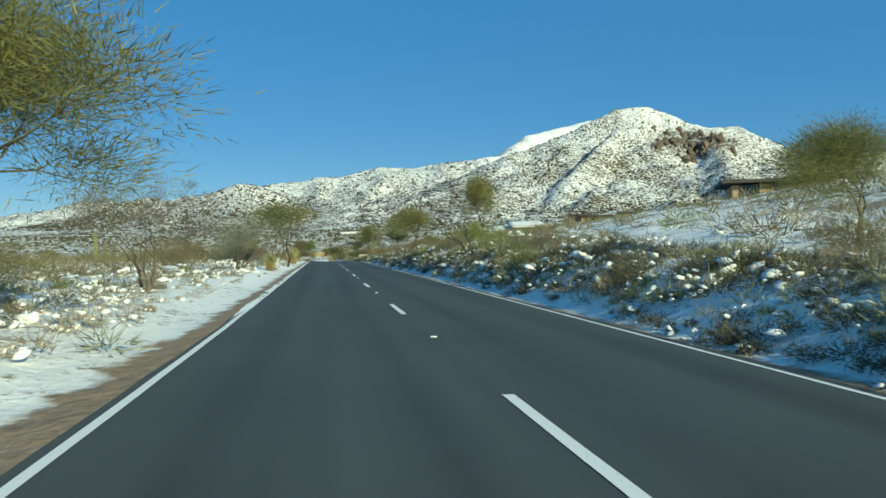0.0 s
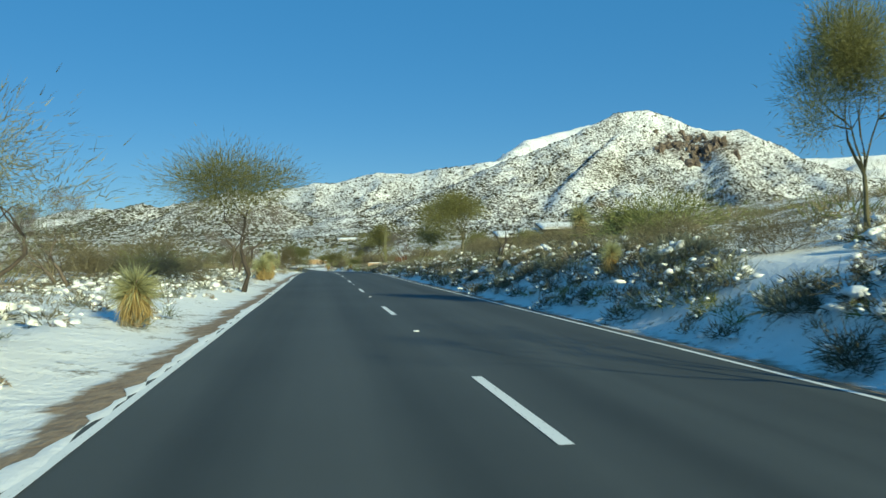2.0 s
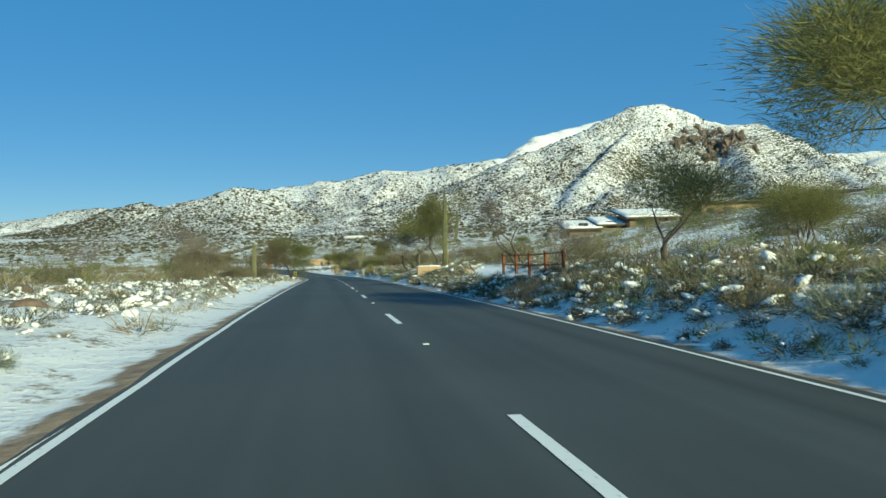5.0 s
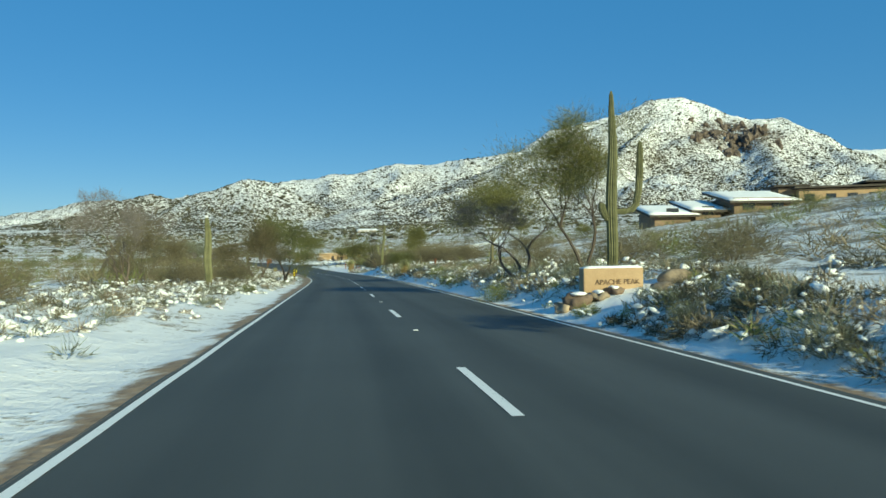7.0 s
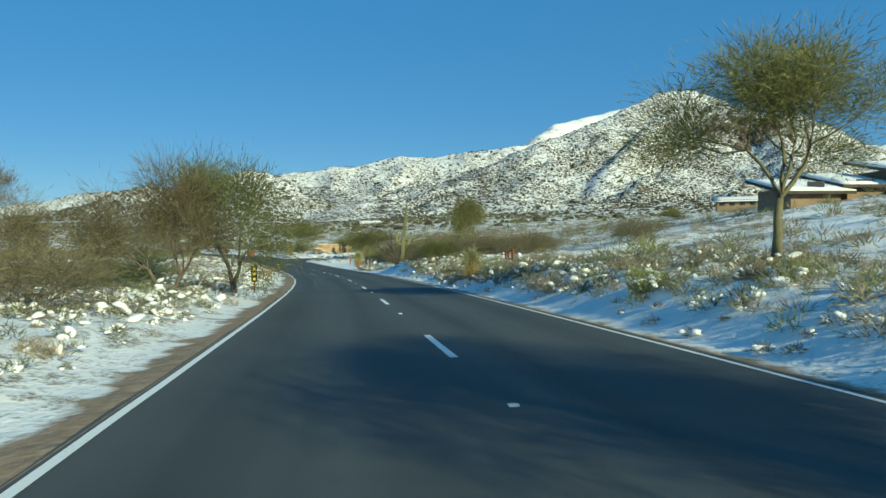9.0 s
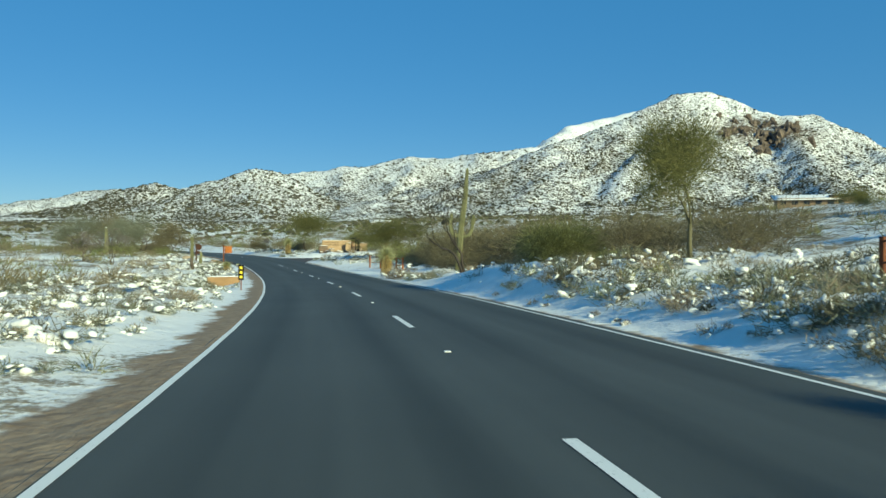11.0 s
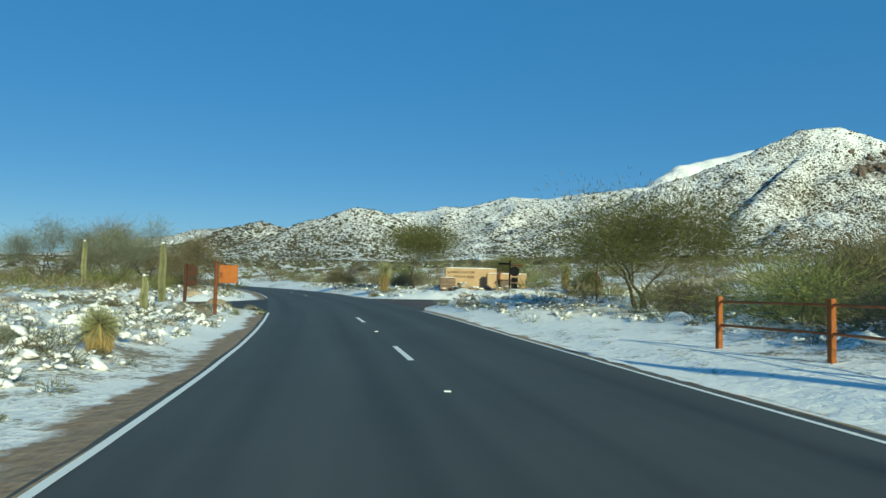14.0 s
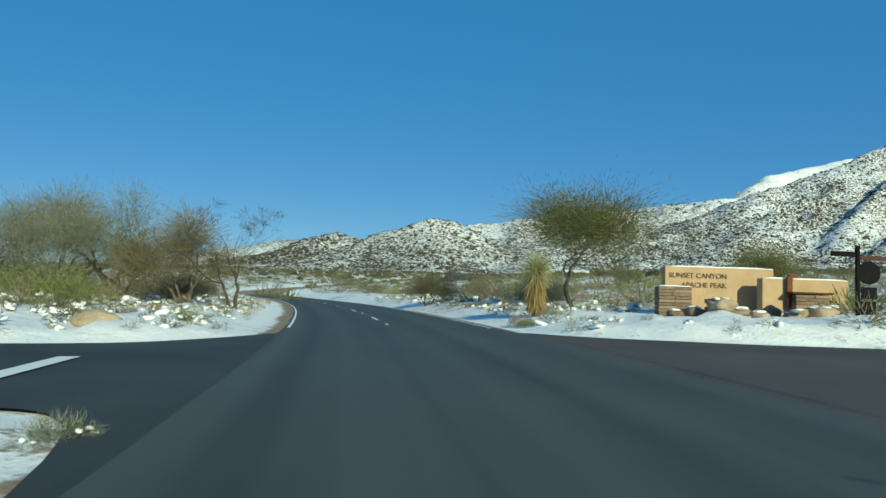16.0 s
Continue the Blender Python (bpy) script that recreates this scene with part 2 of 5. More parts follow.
YUCCA = foliage("yucca_blades", (0.23, 0.235, 0.11), (0.60, 0.57, 0.31), 0.35)
CACTUS = varied("saguaro_skin", (0.11, 0.112, 0.055), (0.26, 0.25, 0.13), 2.0, relief=0.3, depth=0.01)
STUCCO = varied("tan_stucco", (0.38, 0.25, 0.14), (0.52, 0.36, 0.21), 1.2, fine=30, relief=0.3, depth=0.01, by_object=0.05)
STUCCO_ORANGE = varied("orange_tan_stucco", (0.27, 0.155, 0.075), (0.40, 0.25, 0.125), 1.2, fine=30, relief=0.3, depth=0.01, by_object=0.05)
STUCCO_DARK = varied("brown_stucco", (0.20, 0.135, 0.085), (0.30, 0.21, 0.14), 1.2, fine=30, relief=0.3, depth=0.01, by_object=0.05)
RUST = varied("rusted_steel", (0.09, 0.032, 0.016), (0.24, 0.08, 0.032), 3.0, fine=40, relief=0.3, depth=0.004, spec=0.3)
FENCE_RUST = varied("orange_rusted_steel", (0.22, 0.07, 0.02), (0.46, 0.15, 0.04), 3.0, fine=40, relief=0.3, depth=0.004, spec=0.3)
POST_BROWN = varied("dark_brown_steel", (0.045, 0.022, 0.014), (0.10, 0.045, 0.028), 3.0, fine=40, relief=0.2, depth=0.003)
RUST_PLATE = varied("orange_rust_plate", (0.33, 0.10, 0.025), (0.50, 0.17, 0.045), 2.0, fine=30, relief=0.2, depth=0.003)
BLACK = varied("black_panel", (0.005, 0.005, 0.006), (0.011, 0.011, 0.012), 4.0, rough=0.7, spec=0.06, relief=0.0)
YELLOW = varied("yellow_reflector", (0.70, 0.52, 0.03), (0.85, 0.66, 0.06), 8.0, rough=0.35, spec=0.5, relief=0.0, by_object=0.03)
BROWN_LETTER = varied("bronze_letter", (0.09, 0.055, 0.03), (0.16, 0.10, 0.06), 8.0, rough=0.5, relief=0.0)
ROCK = varied("tan_boulder", (0.20, 0.15, 0.10), (0.45, 0.35, 0.24), 1.5, fine=14, relief=0.6, depth=0.05)
ROCK_DARK = varied("brown_boulder", (0.10, 0.07, 0.05), (0.24, 0.17, 0.12), 1.5, fine=14, relief=0.6, depth=0.05)
GLASS = varied("dark_window_glass", (0.02, 0.022, 0.025), (0.04, 0.043, 0.047), 1.0, rough=0.1, spec=0.5, relief=0.0)
ROOF_DARK = varied("dark_flat_roof", (0.05, 0.042, 0.036), (0.10, 0.085, 0.07), 1.0, relief=0.3, depth=0.03)
REFLECTOR = varied("white_road_stud", (0.6, 0.6, 0.58), (0.8, 0.8, 0.78), 10.0, rough=0.4, relief=0.0)


# ---------------------------------------------------------------- mesh helpers
def mesh_of(name, verts, faces, mat, smooth=False, uv=None):
    me = bpy.data.meshes.new(name)
    me.from_pydata([tuple(v) for v in verts], [], [tuple(f) for f in faces])
    for m in mat if isinstance(mat, (list, tuple)) else [mat]:
        me.materials.append(m)
    if smooth:
        me.shade_smooth()
    if uv is not None:
        layer = me.uv_layers.new(name="UVMap")
        index = np.empty(len(me.loops), dtype=np.int32)
        me.loops.foreach_get("vertex_index", index)
        layer.data.foreach_set("uv", np.asarray(uv, dtype=np.float32)[index].ravel())
    me.update()
    return me


def part(name, me, parent, label="", at=None):
    """Links a mesh as one part under a thing or part."""
    ob = new(name, me)
    ob.parent = parent
    if at is not None:
        ob.matrix_basis = at
    return tagged(ob, label)


def thing(name, m, label, category, group="", kind=""):
    e = new(name)
    e.empty_display_size = 0.2
    e.matrix_basis = m
    return tagged(e, label, category, group, kind)


def block(sx, sy, sz, bevel=0.02, base=True, segments=2):
    """A box with rounded edges as (verts, faces), standing on z=0."""
    bm = bmesh.new()
    bmesh.ops.create_cube(bm, size=1.0)
    bmesh.ops.scale(bm, vec=(sx, sy, sz), verts=bm.verts)
    if bevel:
        bmesh.ops.bevel(bm, geom=bm.edges[:], offset=bevel, segments=segments, affect="EDGES", profile=0.5)
    if base:
        bmesh.ops.translate(bm, vec=(0, 0, sz / 2), verts=bm.verts)
    bm.verts.index_update()
    v = [tuple(x.co) for x in bm.verts]
    f = [[x.index for x in p.verts] for p in bm.faces]
    bm.free()
    return v, f


def boulder(sx, sy, sz, seed, rough=0.28, sub=3):
    bm = bmesh.new()
    bmesh.ops.create_icosphere(bm, subdivisions=sub, radius=1.0)
    o = Vector((seed * 3.7, seed * 1.3, seed * 5.1))
    for v in bm.verts:
        d = 1 + rough * noise.noise(v.co * 1.3 + o) + rough * 0.4 * noise.noise(v.co * 3.5 + o)
        v.co = Vector((v.co.x * sx, v.co.y * sy, v.co.z * sz)) * d
    bm.verts.index_update()
    v = [tuple(x.co) for x in bm.verts]
    f = [[x.index for x in p.verts] for p in bm.faces]
    bm.free()
    return v, f


class Soup:
    """Collects tubes and blades of one part."""

    def __init__(self):
        self.v, self.f = [], []

    def tube(self, points, radii, sides=6):
        base = len(self.v)
        n = len(points)
        for i, (p, r) in enumerate(zip(points, radii)):
            d = (points[min(i + 1, n - 1)] - points[max(i - 1, 0)])
            d = d.normalized() if d.length > 1e-6 else Vector((0, 0, 1))
            a = d.orthogonal().normalized() if abs(d.z) > 0.95 else d.cross(Vector((0, 0, 1))).normalized()
            b = d.cross(a)
            for k in range(sides):
                t = 2 * math.pi * k / sides
                self.v.append(p + (a * math.cos(t) + b * math.sin(t)) * r)
        for i in range(n - 1):
            for k in range(sides):
                q = (k + 1) % sides
                self.f.append((base + i * sides + k, base + i * sides + q, base + (i + 1) * sides + q, base + (i + 1) * sides + k))
        self.f.append(tuple(base + (n - 1) * sides + k for k in range(sides)))

    def add(self, vf, m=None):
        base = len(self.v)
        v, f = vf
        self.v += [m @ Vector(x) for x in v] if m is not None else [Vector(x) for x in v]
        self.f += [[base + i for i in p] for p in f]

    def mesh(self, name, mat, smooth=True):
        return mesh_of(name, self.v, self.f, mat, smooth)


def blades(points, ways, lengths, widths, rng, bend=0.0):
    """Narrow pointed blades as one triangle each: arrays in, (verts, faces) out."""
    n = len(points)
    ways = ways / np.maximum(np.linalg.norm(ways, axis=1, keepdims=True), 1e-6)
    side = np.cross(ways, rng.normal(size=(n, 3)))
    side /= np.maximum(np.linalg.norm(side, axis=1, keepdims=True), 1e-6)
    tip = points + ways * lengths[:, None]
    tip[:, 2] -= bend * lengths
    v = np.empty((n, 3, 3))
    v[:, 0] = points - side * widths[:, None] / 2
    v[:, 1] = points + side * widths[:, None] / 2
    v[:, 2] = tip
    return v.reshape(-1, 3), np.arange(3 * n).reshape(-1, 3)


def quick_mesh(name, verts, faces, mat):
    me = bpy.data.meshes.new(name)
    me.from_pydata(np.asarray(verts).tolist(), [], np.asarray(faces).tolist())
    me.materials.append(mat)
    return me


# ---------------------------------------------------------------- the road's line and the lie of the land
KNOT = 25.0
BEND = (-0.286, 0.299, -0.043, -0.037, 0.222, -0.279, 0.195, 0.011, 1.336, 2.932, 2.096, 2.441, 2.308, 2.098, 1.95, 2.0, 2.0, 2.0)  # mrad per metre
FALL = (-0.362, -0.085, 0.268, -0.108, 0.254, -1.058, -1.63, -1.801, -1.826, -1.37, -0.586, 1.437, 1.152, 0.786, 0.55, 0.6, 1.0, 1.6)  # percent
TILT = (-1.796, -1.742, -1.424, -1.491, -1.845, -1.555, -1.274, -0.431, 0.682, 1.62, 1.521, 2.925, 2.356, 1.871, 1.52, 1.27, 1.12, 1.05)  # percent, rising to the right
ALONG = np.arange(-90.0, 416.0, 1.0)
_k = -10.0 + KNOT * np.arange(len(BEND))
_b = np.where(ALONG < -10, 0.0, np.interp(ALONG, _k, BEND)) * 1e-3
HEADING = np.cumsum(_b)
HEADING -= np.interp(0, ALONG, HEADING)
ROAD_X, ROAD_Y = np.cumsum(-np.sin(HEADING)), np.cumsum(np.cos(HEADING))
ROAD_X -= np.interp(0, ALONG, ROAD_X)
ROAD_Y -= np.interp(0, ALONG, ROAD_Y)
ROAD_Z = np.cumsum(np.interp(ALONG, _k, FALL) * 1e-2)
ROAD_Z -= np.interp(0, ALONG, ROAD_Z)
LEFT_EDGE, RIGHT_EDGE = -3.64, 3.60        # of the asphalt, from the lane dashes
LEFT_LINE, RIGHT_LINE = -3.50, 3.39
SIDE_U, SIDE_HALF = 282.5, 5.0             # the side streets at the junction


def tilt(u, w):
    """How much the tilted roadway lifts a point beside the dashes."""
    return np.clip(w, -7.0, 7.0) * np.interp(u, _k, TILT) * 1e-2


def on_road(u, w, dz=0.0):
    h = np.interp(u, ALONG, HEADING)
    return (float(np.interp(u, ALONG, ROAD_X) + w * np.cos(h)), float(np.interp(u, ALONG, ROAD_Y) + w * np.sin(h)), float(np.interp(u, ALONG, ROAD_Z) + tilt(u, w) + dz))


def valley(y):
    """The height of the valley floor along y, beyond the road's end too."""
    y = np.asarray(y, dtype=float)
    z = np.interp(y, ROAD_Y, ROAD_Z)
    return z + np.clip(y - 395, 0, 900) * 0.042 + np.clip(y - 1295, 0, None) * 0.03


def road_frame(x, y):
    """How far along and beside the road a point lies."""
    h = np.interp(y, ROAD_Y, HEADING)
    dx = x - np.interp(y, ROAD_Y, ROAD_X)
    return np.interp(y, ROAD_Y, ALONG) - np.sin(h) * dx, np.cos(h) * dx


def step(a, b, v):
    t = np.clip((v - a) / (b - a), 0, 1)
    return t * t * (3 - 2 * t)


def side_half(w, du=0.0):
    """Half the width of the side streets, with their rounded mouths; the near corners are the tightest."""
    a = np.clip(np.abs(w) - 3.7, 0, None)
    wide = SIDE_HALF + 5.5 * np.exp(-a / 2.6)
    tight = np.where(np.asarray(w) < 0, SIDE_HALF - 2.0 + 6.5 * np.exp(-a / 0.55), 0.1 + 8.5 * np.exp(-a / 1.6))
    return np.where(np.asarray(du) < 0, tight, wide)


def land(x, y):
    """The ground's height without its small bumps."""
    x, y = np.asarray(x, dtype=float), np.asarray(y, dtype=float)
    u, w = road_frame(x, y)
    left, right = np.clip(-w - 3.7, 0, None), np.clip(w - 3.6, 0, None)
    bank = np.interp(u, (-60, 0, 30, 60, 95, 120, 150, 178, 205, 230, 262, 300, 340), (0.5, 0.65, 1.1, 1.3, 0.95, 0.6, 0.75, 0.85, 0.5, 0.15, 0.1, 0.3, 0.5))
    rise = np.interp(u, (-60, 20, 35, 70, 95, 130, 220, 260, 300, 400), (0.06, 0.07, 0.115, 0.13, 0.08, 0.06, 0.05, 0.025, 0.04, 0.03))
    hill = np.interp(u, (-60, 80, 150, 250, 300, 400), (0.03, 0.03, 0.10, 0.11, 0.06, 0.03))
    zl = 0.22 * step(0.6, 2.4, left) + 0.25 * step(2, 14, left) + 0.004 * np.clip(left - 14, 0, 150) - 0.05 * step(0, 0.4, left) - 0.45 * step(0.9, 2.3, left) * step(222, 229, u) * (1 - step(242, 255, u))
    zr = bank * step(0.2, 2.6, right) + rise * np.clip(right - 2.5, 0, 60) + hill * np.clip(right - 14, 0, 60) + 0.03 * np.clip(right - 62.5, 0, 400) - 0.05 * step(0, 0.3, right) * (right < 1)
    zr = zr + 0.55 * step(205, 213, u) * (1 - step(221, 231, u)) * step(0.3, 2.6, right) * (1 - step(30, 60, right))
    z = valley(y) + tilt(u, w) * (1 - step(30, 120, np.abs(w))) + zl + zr
    near = 1 - step(0.0, 1.6, np.abs(u - SIDE_U) - side_half(w, u - SIDE_U))
    near = near * (1 - step(38, 60, np.abs(w)))
    z = z - near * (zl + zr) - 0.30 * np.exp(-((x - 5.2) ** 2 + (y - 142.9) ** 2) / 2.6)
    return z - 0.12 * np.where((w > LEFT_EDGE + 0.12) & (w < RIGHT_EDGE - 0.12), 1, 0) - 0.06 * near


# ---------------------------------------------------------------- road, markings, side streets
def strip(name, u0, u1, w0, w1, dz, mat, du=1.5, wobble=0.0, crown=False, depth=0.0):
    """A ribbon along the road between two offsets, with a skirt of the given depth."""
    n = max(2, int((u1 - u0) / du) + 1)
    cols = [w0, w1] if not crown else list(np.linspace(w0, w1, 7))
    verts, uv, faces = [], [], []
    for u in np.linspace(u0, u1, n):
        for j, w in enumerate(cols):
            ww = w
            if wobble and j in (0, len(cols) - 1):
                ww += wobble * noise.noise(Vector((u * 0.35, w, 1.0))) + wobble * 0.5 * noise.noise(Vector((u * 1.7, w, 3.0)))
            verts.append(on_road(u, ww, dz))
            uv.append((ww, u))
    k = len(cols)
    for i in range(n - 1):
        for j in range(k - 1):
            a = i * k + j
            faces.append((a, a + 1, a + k + 1, a + k))
    if depth:
        base = len(verts)
        edge = [i * k for i in range(n)] + [i * k + k - 1 for i in range(n)]
        for e in edge:
            x, y, z = verts[e]
            verts.append((x, y, z - depth))
            uv.append(uv[e])
        for i in range(n - 1):
            faces.append((edge[i + 1], edge[i], base + i, base + i + 1))
            faces.append((edge[n + i], edge[n + i + 1], base + n + i + 1, base + n + i))
    return mesh_of(name, verts, faces, mat, False, uv)


road = tagged(new("road", strip("road", -88, 412, LEFT_EDGE, RIGHT_EDGE, 0.0, ASPHALT, 1.0, 0.06, True, 0.10)),
              "two-lane dark grey asphalt road between snowy verges", "road", kind="structure")


def side_street(sign, mat, label):
    """A street that meets the road at the junction, with rounded corners."""
    verts, uv, faces = [], [], []
    ws = [3.3, 3.5, 3.7, 3.8, 3.9, 4.0, 4.15, 4.3, 4.5, 4.7, 5, 5.4, 5.8, 6.3, 6.9, 7.6, 8.5, 9.5, 11, 14, 18, 24, 32, 42, 54]
    for w in ws:
        for q in np.linspace(-1, 1, 9):
            u = SIDE_U + q * float(side_half(sign * w, q))
            x, y, _ = on_road(u, sign * w)
            z = float(valley(y)) + float(tilt(u, sign * w)) + (-0.012 if w < 3.9 else 0.004)
            verts.append((x, y, z))
            uv.append((u, w))
    for i in range(len(ws) - 1):
        for j in range(8):
            a = i * 9 + j
            f = (a, a + 1, a + 10, a + 9)
            faces.append(f if sign < 0 else f[::-1])
    return tagged(new("road", mesh_of("side_street", verts, faces, mat, False, uv)), label, "road", kind="structure")


left_street = side_street(-1, SIDE_ASPHALT, "grey asphalt side street joining the road at a junction")
right_street = side_street(1, BROWN_PAVING, "brown paved side street entrance at a junction")

for w, name in ((LEFT_LINE, "left"), (RIGHT_LINE, "right")):
    for u0, u1 in ((-86, 273.2), (295.5, 408)):
        half = 0.048 if w < 0 else 0.042
        part("edge_line", strip("edge_line", u0, u1, w - half, w + half, 0.006, PAINT, 1.0, 0.012), road, "white painted edge line, worn in places")
DASH_FIRST, DASH_PERIOD, DASH_LONG = 12.366, 12.192, 3.048
for k in range(-8, 32):
    far = DASH_FIRST + k * DASH_PERIOD
    if k not in (22, 23):
        part("lane_dash", strip("lane_dash", far - DASH_LONG, far, -0.06, 0.06, 0.006, PAINT, 0.4, 0.006), road, "white painted lane dash")
stud_v, stud_f = block(0.10, 0.09, 0.018, 0.006)
stud_mesh = mesh_of("road_stud", stud_v, stud_f, REFLECTOR)
STUD_SHIFT = {1: 0.23, 3: 1.18, 4: 0.59, 6: 0.84, 10: 0.63, 11: 0.82, 12: 0.15, 13: 1.2, 14: 0.65, 18: 0.9, 19: 0.95, 20: 0.55, 21: 0.2}
for k in range(-7, 32):
    u = DASH_FIRST + k * DASH_PERIOD - (DASH_PERIOD + DASH_LONG) / 2 + STUD_SHIFT.get(k, 0.7)
    if not 270 < u < 298:
        x, y, z = on_road(u, 0.0, 0.0)
        tagged(new("road_stud", stud_mesh), "white raised reflective road stud on asphalt", "road stud", "studs along the lane").matrix_basis = \
            pose(x, y, z, 0, 0, math.degrees(float(np.interp(u, ALONG, HEADING))))
# stop line on the left side street
verts = []
for u, w in ((279.7, -6.75), (279.7, -7.15), (285.2, -7.15), (285.2, -6.75)):
    x, y, _ = on_road(u, w)
    verts.append((x, y, float(valley(y)) + float(tilt(u, w)) + 0.030))
part("stop_line", mesh_of("stop_line", verts, [(0, 1, 2, 3)], PAINT), left_street, "white painted stop line")


# ---------------------------------------------------------------- ground
def spread(first, limit, d0, grow):
    out, v, d = [], first, d0
    while v < limit:
        out.append(v)
        v += d
        d *= grow
    return out + [limit]


TRAILS = (((8.8, 12.0), (10.5, 27.0), (14.0, 45.0), (20.0, 62.0), 1.1), ((6.0, 51.5), (8.4, 56.5), (12.0, 62.0), (19.0, 70.0), 0.7),
          ((6.3, 118.0), (6.3, 129.0), (9.2, 140.0), (16.0, 167.0), 0.9), ((1.6, 224.0), (0.6, 235.0), (-0.6, 247.0), (-2.6, 262.0), 1.3), ((11.0, 172.0), (15.0, 184.0), 1.2))


def on_trail(x, y):
    """1 on the snow-covered foot trail beside the road, 0 away from it."""
    x, y = np.asarray(x, dtype=float), np.asarray(y, dtype=float)
    out = np.zeros(np.broadcast(x, y).shape)
    for *line, half in TRAILS:
        for (ax, ay), (bx, by) in zip(line, line[1:]):
            ex, ey = bx - ax, by - ay
            t = np.clip(((x - ax) * ex + (y - ay) * ey) / (ex * ex + ey * ey), 0, 1)
            out = np.maximum(out, 1 - step(half, half + 0.6, np.hypot(x - ax - t * ex, y - ay - t * ey)))
    return out


def bumps(x, y, w):
    away = step(0.9, 4.0, abs(w) - 3.7)
    p = Vector((x, y, 0.0))
    lump = 0.10 * noise.noise(p * 0.35) + 0.28 * max(0.0, noise.noise(p * 0.85)) + 0.15 * abs(noise.noise(p * 1.9))
    lump *= 1.0 + 0.5 * float(step(140, 200, y)) if w < 0 else 1.35
    return away * lump + step(40, 200, abs(w)) * 2.0 * noise.noise(p * 0.012)


def ground_at(x, y):
    u, w = road_frame(x, y)
    flat = 1 - float(step(0.0, 1.6, abs(u - SIDE_U) - side_half(w, u - SIDE_U))) * 1.0
    return float(land(x, y)) + float(bumps(x, y, w)) * (1 - flat) * (1 - 0.8 * float(on_trail(x, y)))


ws = spread(3.6, 2600.0, 0.24, 1.05)
W = np.array([-v for v in ws[::-1]] + [-2.0, 0.0, 2.0] + ws)
Y = np.array([-420, -250, -160, -120, -100] + list(np.arange(-85, 345, 0.75)) + spread(346.0, 3900.0, 2.0, 1.06))
verts, uv = [], []
cx = np.interp(Y, ROAD_Y, ROAD_X)
for j, y in enumerate(Y):
    xs = cx[j] + W
    zs = land(xs, np.full(len(xs), y))
    us, wv = road_frame(xs, np.full(len(xs), y))
    flat = 1 - step(0.0, 1.6, np.abs(us - SIDE_U) - side_half(wv, us - SIDE_U))
    flat = 1 - (1 - flat) * (1 - 0.8 * on_trail(xs, np.full(len(xs), y)))
    for i, x in enumerate(xs):
        verts.append((x, y, zs[i] + float(bumps(x, y, wv[i])) * (1 - flat[i])))
        uv.append((wv[i], us[i]))
nw = len(W)
faces = [(j * nw + i, j * nw + i + 1, (j + 1) * nw + i + 1, (j + 1) * nw + i) for j in range(len(Y) - 1) for i in range(nw - 1)]
tagged(new("ground", mesh_of("ground", verts, faces, GROUND, True, uv)), "desert floor under patchy white snow with bare brown earth", "ground", kind="structure")


# ---------------------------------------------------------------- mountains
def mountain(name, label, box, cell, ridges, mat, rough=26.0, seed=0.0, foot=1.0):
    """Hills as a height field that falls away from its ridge lines; each ridge: reach in metres, then its crest points."""
    x0, x1, y0, y1 = box
    xs, ys = np.arange(x0, x1 + cell, cell), np.arange(y0, y1 + cell, cell)
    gx, gy = np.meshgrid(xs, ys)
    base = valley(gy) - 14.0
    top = np.zeros_like(gx)
    close = np.full_like(gx, 1e9)
    for reach, crest in ridges:
        for (ax, ay, az), (bx, by, bz) in zip(crest, crest[1:]):
            ex, ey = bx - ax, by - ay
            t = np.clip(((gx - ax) * ex + (gy - ay) * ey) / (ex * ex + ey * ey), 0, 1)
            d = np.hypot(gx - ax - t * ex, gy - ay - t * ey)
            zc = az + t * (bz - az)
            f = np.exp(-(np.sqrt(d * d + 22.0 ** 2) - 22.0) / reach)
            top = np.maximum(top, (zc - base) * f)
            close = np.minimum(close, d)
    verts = []
    for j in range(len(ys)):
        for i in range(len(xs)):
            p = Vector((gx[j, i], gy[j, i], seed))
            h = top[j, i]
            q = noise.ridged_multi_fractal(p * 0.0062, 0.85, 2.1, 6, 1.0, 2.0) - 1.1
            fine = noise.noise(p * 0.03) * 0.6 + noise.noise(p * 0.07) * 0.35
            amp = min(1.0, h / 60.0) * min(1.0, 0.10 + close[j, i] / 90.0)
            verts.append((p.x, p.y, base[j, i] + h + amp * rough * q + min(1.0, h / 40.0) * 4.5 * fine))
    n = len(xs)
    faces = [(j * n + i, j * n + i + 1, (j + 1) * n + i + 1, (j + 1) * n + i) for j in range(len(ys) - 1) for i in range(n - 1)]
    tagged(new(name, mesh_of(name, verts, faces, mat, True)), label, "mountain", kind="structure")
    return xs, ys, np.array(verts)[:, 2].reshape(len(ys), n), top


def slope_height(field, x, y, which=2):
    """The height of a slope at points of the plan."""
    xs, ys = field[0], field[1]
    i, j = np.clip((x - xs[0]) / (xs[1] - xs[0]), 0, len(xs) - 1.001), np.clip((y - ys[0]) / (ys[1] - ys[0]), 0, len(ys) - 1.001)
    i0, j0 = i.astype(int), j.astype(int)
    a, b = i - i0, j - j0
    z = field[which]
    return (z[j0, i0] * (1 - a) + z[j0, i0 + 1] * a) * (1 - b) + (z[j0 + 1, i0] * (1 - a) + z[j0 + 1, i0 + 1] * a) * b


